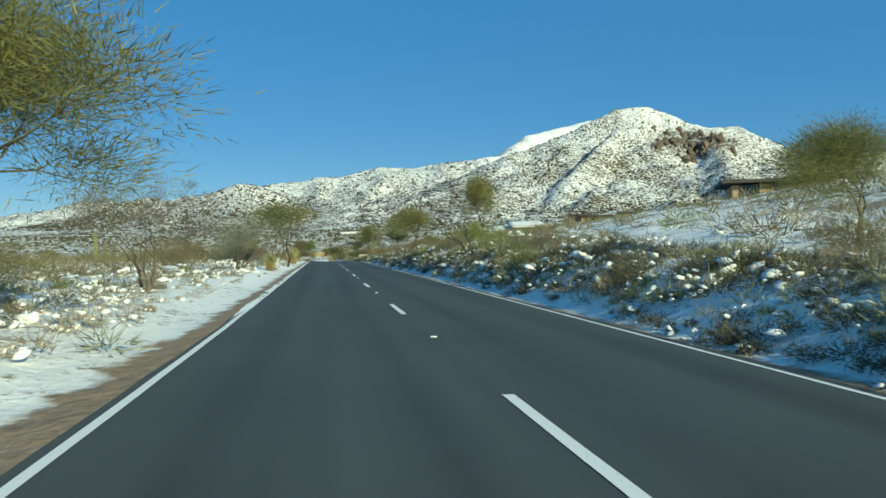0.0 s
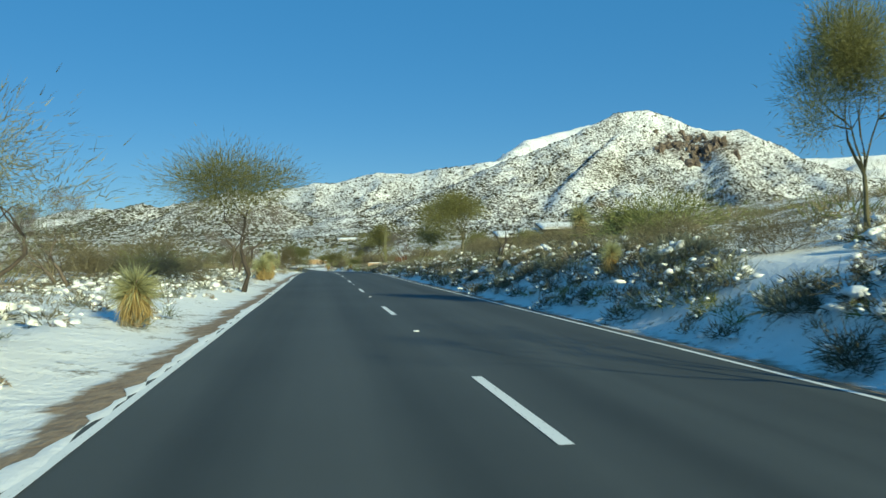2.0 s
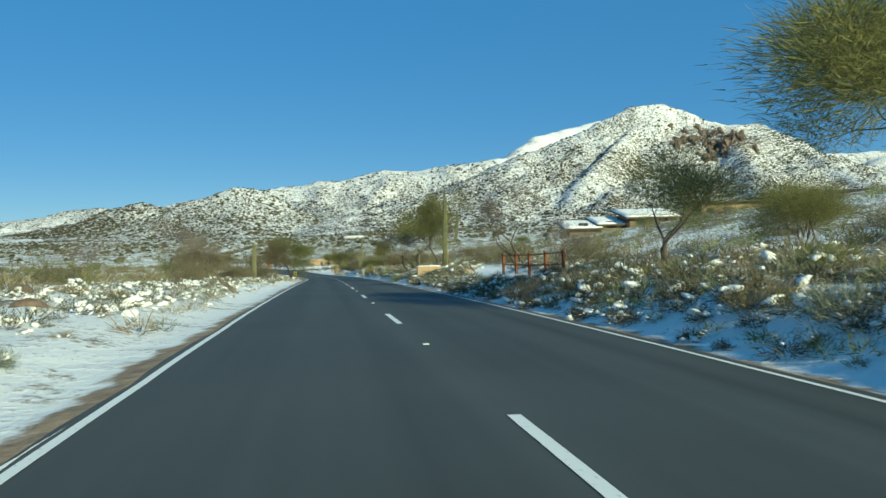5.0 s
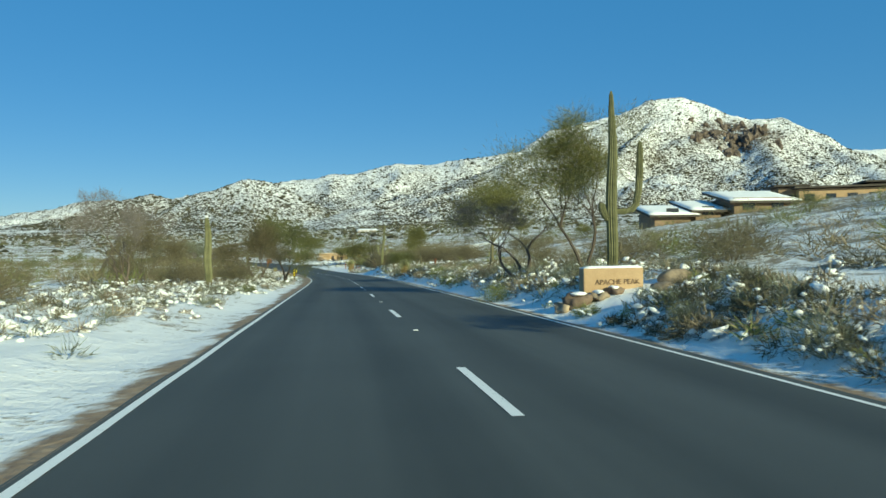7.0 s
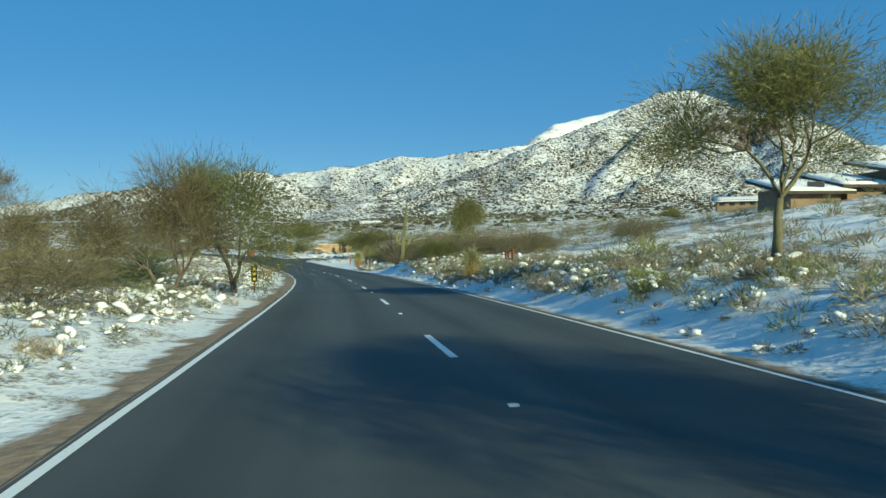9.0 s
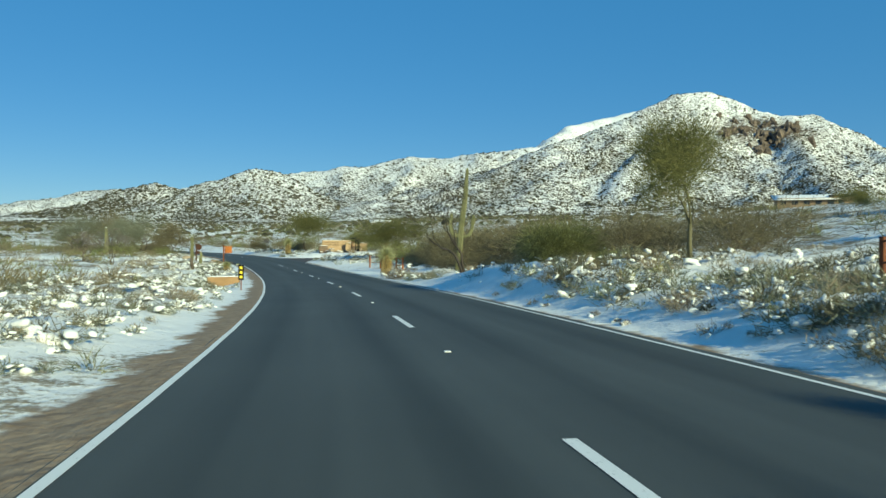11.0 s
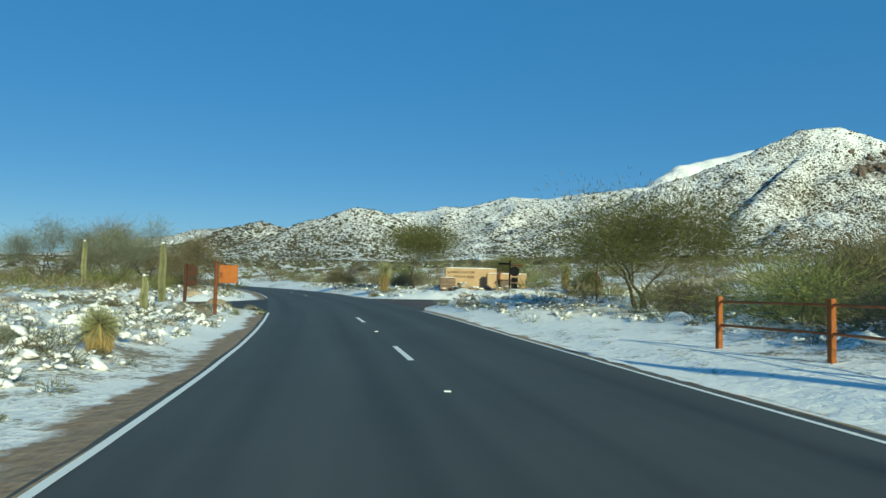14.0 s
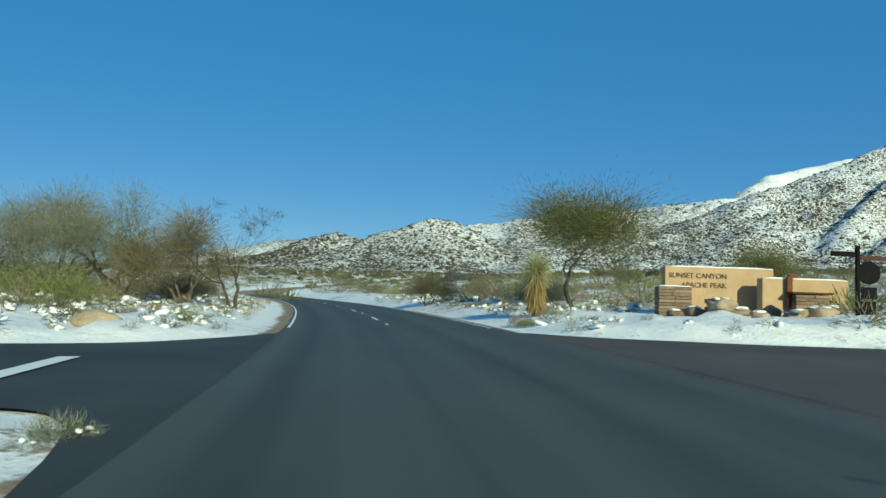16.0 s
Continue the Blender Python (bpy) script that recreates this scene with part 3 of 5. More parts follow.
def slope_scrub(field, n, x0, x1, y0, y1, size, bald, seed, label):
    """Low dark bushes dotted over a slope, fewer towards the height bald."""
    rng = np.random.default_rng(seed)
    x, y = rng.uniform(x0, x1, 3 * n), rng.uniform(y0, y1, 3 * n)
    z, h = slope_height(field, x, y), slope_height(field, x, y, 3)
    patch = np.sin(x * 0.021 + 1.3 * np.sin(y * 0.013)) * np.sin(y * 0.017 + seed)
    keep = (h > 16) & (rng.random(3 * n) < np.clip(1.1 - 0.75 * z / bald + 0.25 * patch, 0.06, 1.0))
    x, y, z = x[keep][:n], y[keep][:n], z[keep][:n]
    scrub_mesh(rng, x, y, z, size, label)


def scrub_mesh(rng, x, y, z, size, label):
    """One growth of low bushes, each an uneven dome of its own."""
    n = len(x)
    s = size * np.clip(rng.lognormal(0.0, 0.42, n), 0.4, 2.3)
    ring = np.arange(5) * 2 * math.pi / 5
    shape = np.array([(math.cos(a), math.sin(a), -0.5) for a in ring] + [(0.95 * math.cos(a + 0.6), 0.95 * math.sin(a + 0.6), 0.55) for a in ring] + [(0.1, 0.0, 1.05)])
    v = shape[None] * s[:, None, None] * rng.uniform(0.65, 1.3, (n, 11, 3)) * np.array((1.1, 1.1, 0.8))
    v += np.stack([x, y, z], 1)[:, None, :]
    f = [(k, (k + 1) % 5, 5 + k) for k in range(5)] + [((k + 1) % 5, 5 + (k + 1) % 5, 5 + k) for k in range(5)] + [(5 + k, 5 + (k + 1) % 5, 10) for k in range(5)]
    faces = (np.array(f)[None] + 11 * np.arange(n)[:, None, None]).reshape(-1, 3)
    me = bpy.data.meshes.new("hillside_scrub")
    me.from_pydata(v.reshape(-1, 3).tolist(), [], faces.tolist())
    me.materials.append(HILL_SCRUB)
    tagged(new("hillside_scrub", me), label, "scrub", kind="stuff")


peak = mountain("mountain", "snow-dusted rocky mountain with dark scrub and a brown crag", (-60, 1660, 930, 2200), 8.0, [
    (250, [(150, 1560, 92), (212, 1600, 111), (267, 1630, 134), (325, 1660, 169), (385, 1690, 200), (437, 1705, 226), (520, 1725, 253), (595, 1735, 284), (640, 1742, 306),
           (731, 1767, 347), (813, 1776, 359), (854, 1760, 342), (912, 1711, 302), (945, 1697, 292), (1010, 1687, 294), (1062, 1660, 260), (1124, 1631, 214), (1300, 1590, 165), (1560, 1520, 140)]),
    (95, [(780, 1765, 330), (700, 1690, 284), (632, 1618, 238), (562, 1545, 190), (506, 1482, 149), (458, 1420, 110)]),
    (150, [(880, 1740, 318), (905, 1610, 246), (860, 1470, 178), (800, 1340, 120), (740, 1220, 85)]),
    (110, [(325, 1660, 165), (290, 1520, 110), (250, 1400, 72)]),
    (140, [(1062, 1660, 255), (1050, 1460, 160), (1030, 1290, 100)]),
], MOUNTAIN_PEAK, 24.0, 3.0)
long_ridge = mountain("mountain", "long snow-covered ridge behind the valley", (-900, 2400, 1450, 3150), 14.0, [
    (330, [(-760, 2330, 120), (-278, 2294, 182), (-184, 2286, 203), (-58, 2275, 219), (30, 2268, 228), (107, 2260, 242), (178, 2254, 258),
           (288, 2244, 255), (383, 2236, 273), (493, 2226, 281), (585, 2310, 312), (640, 2420, 352), (735, 2560, 408), (799, 2636, 432), (919, 2619, 460), (999, 2608, 472), (1396, 2551, 430),
           (1550, 2300, 300), (1761, 2220, 303), (2113, 2150, 318)]),
    (140, [(107, 2260, 238), (60, 2080, 150), (20, 1940, 95)]),
    (140, [(288, 2244, 252), (250, 2080, 160), (200, 1940, 100)]),
    (140, [(-58, 2275, 214), (-120, 2110, 130), (-140, 1960, 90)]),
], MOUNTAIN_HIGH, 34.0, 11.0)
hill = mountain("mountain", "rounded snowy hill with dark scrub", (-640, 260, 1180, 1920), 9.0, [
    (130, [(-320, 1600, 66), (-247, 1590, 124), (-180, 1584, 145), (-138, 1580, 140), (-102, 1577, 117), (-50, 1574, 70)]),
    (100, [(-180, 1584, 140), (-160, 1440, 82), (-120, 1320, 52)]),
], MOUNTAIN, 15.0, 21.0)
low_hill = mountain("mountain", "low dark hill with thin snow and dense scrub", (-980, 40, 1380, 2150), 10.0, [
    (120, [(-640, 1784, 70), (-516, 1764, 93), (-453, 1758, 118), (-395, 1753, 131), (-337, 1748, 120), (-270, 1744, 80)]),
    (90, [(-395, 1753, 124), (-380, 1620, 72), (-330, 1520, 50)]),
], MOUNTAIN_LOW, 13.0, 31.0)
range_far = mountain("mountain", "far snowy range on the plain's edge", (-2300, -400, 2200, 3050), 16.0, [
    (230, [(-2100, 2680, 35), (-1548, 2657, 44), (-1124, 2620, 95), (-930, 2602, 150), (-807, 2591, 175), (-710, 2582, 181), (-540, 2570, 150)]),
], MOUNTAIN_HIGH, 20.0, 41.0)
slope_scrub(peak, 11500, 60, 1400, 1120, 1840, 1.45, 420, 1, "dark scrub dotted over the snowy mountain")
slope_scrub(long_ridge, 7500, -700, 900, 1800, 2340, 1.75, 300, 2, "dark scrub dotted over the snowy ridge")
slope_scrub(hill, 2600, -420, 120, 1250, 1640, 1.6, 260, 3, "dark scrub dotted over the snowy hill")
slope_scrub(low_hill, 2600, -760, -140, 1450, 1810, 2.0, 300, 4, "dense dark scrub over the low hill")
slope_scrub(range_far, 1300, -1400, -400, 2350, 2640, 1.9, 300, 5, "dark scrub dotted over the far range")

rng = np.random.default_rng(6)
x, y = rng.uniform(-420, 620, 6500), 430 + 950 * rng.random(6500) ** 0.8
keep = np.abs(x) < 60 + 0.42 * y
x, y = x[keep], y[keep]
scrub_mesh(rng, x, y, land(x, y) + 0.1, 1.05, "dark scrub across the snowy valley floor")

# brown crags on the mountain's face
rng = np.random.default_rng(5)
for k in range(34):
    x, y = rng.normal(862, 40), rng.normal(1628, 34)
    size = min(17.0, 5.0 + rng.exponential(4.0)) * (1.25 if k < 5 else 1.0)
    z = float(slope_height(peak, np.array([x]), np.array([y]))[0])
    tagged(new("crag", mesh_of("crag", *boulder(size * 0.9, size * 0.9, size * 1.1, x * 0.1, 1.2, 3), CRAG)), "brown bare rock crag on the snowy mountainside", "crag", "crags on the mountain").matrix_basis = \
        pose(x, y, z - 0.25 * size, rng.uniform(-20, 20), rng.uniform(-20, 20), rng.uniform(0, 360))


# ---------------------------------------------------------------- snow crust beside the left edge line
def crust(u0, u1, w_in, w_out, seed, tall=0.016):
    """A low, ragged ribbon of ploughed snow lying against the edge of the asphalt."""
    verts, faces = [], []
    n = int((u1 - u0) / 0.22)
    for i in range(n + 1):
        u = u0 + (u1 - u0) * i / n
        a = noise.noise(Vector((u * 0.11, seed, 0)))
        q = max(0.0, min(1.0, 0.42 + 1.3 * a + 0.9 * noise.noise(Vector((u * 0.9, seed, 5))) + 0.7 * noise.noise(Vector((u * 2.3, seed, 2)))))
        q *= max(0.0, min(1.0, (u - u0) / 5.0, (u1 - u) / 5.0))
        mid = (w_in + w_out) / 2 + 0.03 * noise.noise(Vector((u * 1.6, seed, 9)))
        half = abs(w_out - w_in) / 2 * q
        for k, (e, h) in enumerate(((-1, -0.01), (-0.6, 0.6), (0, 1.0), (0.6, 0.6), (1, -0.01))):
            j = noise.noise(Vector((u * 3.1, k * 2.0, seed)))
            verts.append(on_road(u, mid + e * half * (1 + 0.35 * j), 0.004 + tall * max(q, 0.1) * h * (1 + 0.6 * j)))
    for i in range(n):
        for k in range(4):
            a = i * 5 + k
            faces.append((a, a + 1, a + 6, a + 5))
    return mesh_of("snow", verts, faces, SNOW, True)


for u0, u1, w_in, w_out, seed in ((21, 98, -3.46, -3.76, 1.0), (20, 60, 3.62, 3.74, 3.0), (205, 270, 3.56, 3.86, 4.0)):
    tagged(part("snow_crust", crust(u0, u1, w_in, w_out, seed), road), "ragged crust of ploughed snow along the road edge", kind="stuff")


# ---------------------------------------------------------------- plants
def grow(soup, rng, start, way, length, radius, depth, tips, spread_angle=0.6, up=0.12, wiggle=0.22, kids=(2, 3), shrink=(0.62, 0.82), sides=6, segs=4):
    """A limb that wanders, tapers and forks; its thin ends go to tips."""
    pts, radii = [start.copy()], [radius]
    d = way.normalized()
    p = start.copy()
    for i in range(segs):
        d = (d + Vector(rng.normal(0, wiggle, 3)) + Vector((0, 0, up))).normalized()
        p = p + d * (length / segs)
        pts.append(p.copy())
        radii.append(radius * (1 - 0.38 * (i + 1) / segs))
    soup.tube(pts, radii, max(3, sides))
    if depth == 0:
        tips.append((p, d))
        return
    if depth == 1:
        tips.append((pts[len(pts) // 2], d))
    for _ in range(int(rng.integers(kids[0], kids[1] + 1))):
        a = Vector(rng.normal(0, 1, 3))
        side = (a - a.dot(d) * d).normalized()
        nd = (d + side * math.tan(spread_angle * rng.uniform(0.6, 1.3)) * 0.9).normalized()
        grow(soup, rng, p, nd, length * rng.uniform(*shrink), radii[-1] * rng.uniform(0.6, 0.8), depth - 1, tips, spread_angle, up, wiggle, kids, shrink, max(3, sides - 2), max(2, segs - 1))


def twig_cloud(rng, tips, per_tip, radius, length, width, droop=0.0, flat=0.7, along=0.6):
    """Many thin twigs round the branch ends: uneven, with gaps."""
    pts, ways = [], []
    for p, d in tips:
        n = int(per_tip * rng.uniform(0.5, 1.4))
        o = rng.normal(0, 1, (n, 3)) * radius * np.array((1, 1, flat)) * rng.uniform(0.6, 1.25)
        pts.append(np.array(p) + o)
        w = o / (radius + 1e-6) * (0.6 / max(along, 0.6)) + np.array(d) * along + rng.normal(0, 0.55, (n, 3))
        w[:, 2] += 0.25 - droop
        ways.append(w)
    pts, ways = np.concatenate(pts), np.concatenate(ways)
    n = len(pts)
    return blades(pts, ways, rng.uniform(0.5, 1.2, n) * length, rng.uniform(0.6, 1.3, n) * width, rng)


def fit_height(h, *clouds):
    """Scales lists of points so that the highest stands h over the ground."""
    zmax = max(max(v[2] for v in c) for c in clouds if len(c))
    k = h / zmax
    return [[(v[0] * k, v[1] * k, v[2] * k) for v in c] for c in clouds]


TREE_KINDS = {}


def tree_kind(kind, seed, trunk_mat, leaf_mat, stems, lean, first, radius, depth, per_tip, cloud, blade, spread_angle, up, crown_part, trunk_part="trunk", flat=0.7, kids=(2, 3), wiggle=0.22, along=0.6):
    """Meshes of a tree one metre high: a trunk with limbs, and its crown of twigs."""
    rng = np.random.default_rng(seed)
    wood, tips = Soup(), []
    a0 = rng.uniform(0, 6.28)
    for s in range(stems):
        a = a0 + s * 6.283 / stems + rng.uniform(-0.4, 0.4)
        l = lean * rng.uniform(0.6, 1.3)
        grow(wood, rng, Vector((0.05 * math.cos(a), 0.05 * math.sin(a), -0.15)), Vector((math.cos(a) * l, math.sin(a) * l, 1)), first * rng.uniform(0.85, 1.15), radius, depth, tips, spread_angle, up, wiggle, kids, sides=3 if kind.startswith("thicket") or kind.endswith("far") else 6, segs=2 if kind.startswith("thicket") else 4)
    lv, lf = twig_cloud(rng, tips, per_tip, cloud, *blade, flat=flat, along=along)
    wv, lv = fit_height(1.0, wood.v, lv)
    TREE_KINDS[kind] = (mesh_of(trunk_part, wv, wood.f, trunk_mat, True), quick_mesh(crown_part, lv, lf, leaf_mat), trunk_part, crown_part)


# kind, seed, wood, twigs, stems, lean, first limb, radius, forks, twigs a tip, cloud, (length, width), fork angle, up
tree_kind("palo_a", 11, BARK, PALO, 2, 0.35, 1.7, 0.10, 4, 160, 0.40, (0.30, 0.016), 0.50, 0.14, "crown", wiggle=0.26)
tree_kind("palo_b", 12, GREEN_BARK, PALO, 1, 0.25, 1.8, 0.12, 4, 150, 0.40, (0.30, 0.016), 0.60, 0.08, "crown", flat=0.6, kids=(2, 4))
tree_kind("palo_c", 13, BARK, PALO_DARK, 2, 0.5, 1.4, 0.10, 4, 120, 0.40, (0.32, 0.018), 0.55, 0.06, "crown", flat=0.75)
tree_kind("palo_round", 310, DARK_BARK, PALO, 3, 0.5, 1.0, 0.048, 4, 210, 0.42, (0.16, 0.0115), 0.55, 0.08, "crown", flat=0.85)
tree_kind("bare_a", 21, BARK, GREY_TWIG, 3, 0.55, 1.0, 0.05, 5, 13, 0.07, (0.24, 0.0065), 0.42, 0.14, "crown", wiggle=0.28, along=1.5)
tree_kind("bare_b", 22, BARK, GREY_TWIG, 2, 0.5, 1.2, 0.09, 5, 26, 0.10, (0.26, 0.009), 0.46, 0.10, "crown", wiggle=0.28, along=1.4)
tree_kind("bare_c", 23, BARK, MESQUITE, 4, 0.7, 0.8, 0.06, 4, 50, 0.28, (0.36, 0.012), 0.46, 0.08, "crown")
tree_kind("bare_black", 28, DARK_BARK, DARK_BARK, 2, 0.40, 1.5, 0.065, 5, 9, 0.05, (0.24, 0.007), 0.50, 0.10, "crown", wiggle=0.30, kids=(2, 3), along=1.4)
tree_kind("grey_tree", 29, BARK, SAGE, 4, 0.55, 1.0, 0.06, 4, 56, 0.28, (0.17, 0.010), 0.46, 0.10, "crown", wiggle=0.26)
tree_kind("palo_dome", 203, DARK_BARK, PALO, 1, 0.15, 1.2, 0.055, 4, 720, 0.40, (0.15, 0.0105), 0.55, 0.12, "crown", flat=0.9, kids=(2, 3))
tree_kind("thicket_a", 31, BARK, MESQUITE, 9, 1.0, 0.8, 0.030, 2, 95, 0.48, (0.32, 0.016), 0.60, 0.02, "crown", flat=0.75)
tree_kind("thicket_b", 32, BARK, MESQUITE, 8, 1.2, 0.8, 0.030, 2, 95, 0.50, (0.33, 0.016), 0.60, 0.0, "crown", flat=0.7)
tree_kind("thicket_green", 33, GREEN_BARK, GREEN_BUSH, 9, 1.0, 0.7, 0.030, 2, 44, 0.45, (0.36, 0.021), 0.60, 0.02, "crown", flat=0.75)
tree_kind("thicket_dark", 34, BARK, PALO_DARK, 6, 1.1, 0.7, 0.035, 3, 220, 0.38, (0.30, 0.018), 0.60, 0.0, "crown", flat=0.8)
tree_kind("palo_tall", 18, BARK, PALO, 2, 0.30, 2.9, 0.10, 3, 260, 0.46, (0.32, 0.016), 0.62, 0.05, "crown", flat=0.6, wiggle=0.24, kids=(3, 4))
tree_kind("palo_crook", 113, DARK_BARK, PALO, 1, 0.12, 1.1, 0.055, 4, 330, 0.30, (0.15, 0.0085), 0.46, 0.18, "crown", flat=0.8, wiggle=0.30, kids=(2, 3))
tree_kind("palo_far", 15, GREEN_BARK, PALO_DARK, 3, 0.5, 1.2, 0.08, 2, 90, 0.60, (0.42, 0.034), 0.55, 0.06, "crown", flat=0.75)
tree_kind("bare_far", 27, BARK, MESQUITE, 4, 0.7, 1.0, 0.06, 2, 70, 0.50, (0.42, 0.026), 0.46, 0.08, "crown")
tree_kind("thicket_a_far", 35, BARK, MESQUITE, 7, 1.1, 0.9, 0.034, 1, 60, 0.60, (0.44, 0.036), 0.60, 0.02, "crown", flat=0.75)
tree_kind("thicket_b_far", 36, BARK, MESQUITE, 7, 1.2, 0.9, 0.034, 1, 60, 0.62, (0.46, 0.036), 0.60, 0.0, "crown", flat=0.7)
tree_kind("thicket_green_far", 37, GREEN_BARK, GREEN_BUSH, 7, 1.1, 0.9, 0.034, 1, 60, 0.60, (0.42, 0.036), 0.60, 0.02, "crown", flat=0.75)
TREE_FIRST = {}
CLEAR = ((5.4, 143.2, 2.0), (5.4, 141.6, 1.6), (-10.1, 232.6, 1.9), (-4.7, 296.0, 4.5), (-7.86, 224.0, 1.0), (-6.1, 190.2, 0.9), (-15.9, 267.6, 0.8), (0.0, 244.0, 1.2), (-0.6, 248.0, 1.2), (-20.4, 276.6, 0.8))


def kept_clear(x, y):
    """True in front of signs and markers and on the trail, where no brush grows."""
    return any((x - a) ** 2 + (y - b) ** 2 < r * r for a, b, r in CLEAR) or float(on_trail(x, y)) > 0.3


def tree(kind, name, x, y, h, turn, label, category="tree", group="", wide=1.0, sink=0.05):
    m = pose(x, y, ground_at(x, y) - sink, 0, 0, turn)
    if (kind, name) in TREE_FIRST:
        t = copy_thing(TREE_FIRST[kind, name], m)
    else:
        t = thing(name, m, label, category, group)
        wood, crown, wn_, cn_ = TREE_KINDS[kind]
        part(wn_, wood, t)
        part(cn_, crown, t)
        TREE_FIRST[kind, name] = t
    t.scale = (h * wide, h * wide, h)
    return tagged(t, label, category, group)


def saguaro(x, y, h, r, arms, label, lean=0.0, snow=True, taper=0.12):
    """A ribbed column cactus; each arm: height of its root, way round, reach, rise."""
    t = thing("saguaro_cactus", pose(x, y, ground_at(x, y) - 0.05, 0, lean, 0), label, "cactus", "saguaros")
    ribs = 15

    def column(path, radius):
        s = Soup()
        n = len(path)
        k = ribs * 2
        for i, p in enumerate(path):
            d = (path[min(i + 1, n - 1)] - path[max(i - 1, 0)]).normalized()
            a = Vector((1, 0, 0)) - d * d.x
            a = a.normalized() if a.length > 0.2 else Vector((0, 1, 0))
            b = d.cross(a)
            for j in range(k):
                q = 2 * math.pi * j / k
                rr = radius[i] * (1.0 if j % 2 == 0 else 0.76)
                s.v.append(p + (a * math.cos(q) + b * math.sin(q)) * rr)
        for i in range(n - 1):
            for j in range(k):
                q = (j + 1) % k
                s.f.append((i * k + j, i * k + q, (i + 1) * k + q, (i + 1) * k + j))
        s.f.append(tuple(range((n - 1) * k, n * k)))
        return s

    n = 16
    path = [Vector((0.03 * math.sin(i * 0.7), 0.02 * math.sin(i * 0.5 + x), h * i / n)) for i in range(n + 1)]
    radius = [r * (0.86 + 0.16 * math.sin(math.pi * min(1, i / n * 1.1)) - taper * (i / n) ** 1.5) for i in range(n + 1)]
    for i, q in enumerate((0.82, 0.55, 0.18)):
        radius[n - 2 + i] = r * q * (1 - taper)
    path[n - 1].z, path[n].z = h - 0.10 * r / 0.15, h
    part("stem", column(path, radius).mesh("stem", CACTUS, False), t)
    for z0, a, reach, rise in arms:
        ca, sa = math.cos(radians(a)), math.sin(radians(a))
        pts = [Vector((ca * q, sa * q, z0 + z)) for q, z in ((0.5 * r, 0.0), (reach * 0.45, 0.0), (reach * 0.70, 0.08), (reach * 0.86, 0.26))]
        pts += [Vector((ca * reach * k, sa * reach * k, z0 + 0.26 + (rise - 0.26) * q)) for k, q in ((0.95, 0.22), (0.99, 0.5), (1.0, 0.85), (1.0, 0.96), (1.0, 1.0))]
        rad = [r * 0.45, r * 0.5, r * 0.55, r * 0.58, r * 0.6, r * 0.6, r * 0.52, r * 0.36, r * 0.12]
        part("arm", column(pts, rad).mesh("arm", CACTUS, False), t)
    if snow:
        part("snow", mesh_of("snow", *boulder(r * 0.5, r * 0.5, r * 0.3, x, 0.3, 2), SNOW, True), t, "", pose(path[n].x, path[n].y, h - 0.02))
    return t


def yucca_kind(seed, skirt_share, blades_n):
    """A soaptree yucca one metre high: a straw skirt of dead leaves and a head of stiff blades."""
    rng = np.random.default_rng(seed)
    trunk = Soup()
    trunk.tube([Vector((0, 0, -0.1)), Vector((0.01, 0, 0.3)), Vector((0, 0.01, 0.62))], [0.09, 0.08, 0.06], 7)
    n = 900
    z = rng.uniform(0.02, skirt_share, n)
    a = rng.uniform(0, 6.283, n)
    r = 0.09 + 0.05 * rng.random(n)
    pts = np.stack([np.cos(a) * r, np.sin(a) * r, z + 0.10], 1)
    ways = np.stack([np.cos(a) * 0.32, np.sin(a) * 0.32, np.full(n, -1.0)], 1) + rng.normal(0, 0.14, (n, 3))
    sv, sf = blades(pts, ways, np.minimum(z + 0.08, rng.uniform(0.16, 0.34, n)), rng.uniform(0.010, 0.022, n), rng)
    n = blades_n
    th = np.arccos(rng.uniform(-0.55, 1.0, n))
    a = rng.uniform(0, 6.283, n)
    ways = np.stack([np.sin(th) * np.cos(a), np.sin(th) * np.sin(a), np.cos(th)], 1)
    pts = np.array((0, 0, skirt_share + 0.10)) + ways * 0.05 + np.stack([np.zeros(n), np.zeros(n), rng.uniform(-0.10, 0.06, n)], 1)
    hv, hf = blades(pts, ways, rng.uniform(0.24, 0.40, n), rng.uniform(0.012, 0.02, n), rng, 0.10)
    return mesh_of("trunk", trunk.v, trunk.f, BARK, True), quick_mesh("skirt", sv, sf, STRAW), quick_mesh("leaf_head", hv, hf, YUCCA)


YUCCAS = [yucca_kind(s, q, n) for s, q, n in ((1, 0.50, 700), (2, 0.42, 800), (3, 0.58, 650))]


def yucca(i, x, y, h, turn, label, wide=1.0, sink=0.03):
    t = thing("yucca", pose(x, y, ground_at(x, y) - sink, 0, 0, turn), label, "yucca", "roadside yuccas")
    for name, me, lab in zip(("trunk", "skirt", "leaf_head"), YUCCAS[i], ("", "straw-coloured skirt of dead leaves", "head of stiff green blades")):
        part(name, me, t, lab)
    t.scale = (h * wide, h * wide, h)
    return t


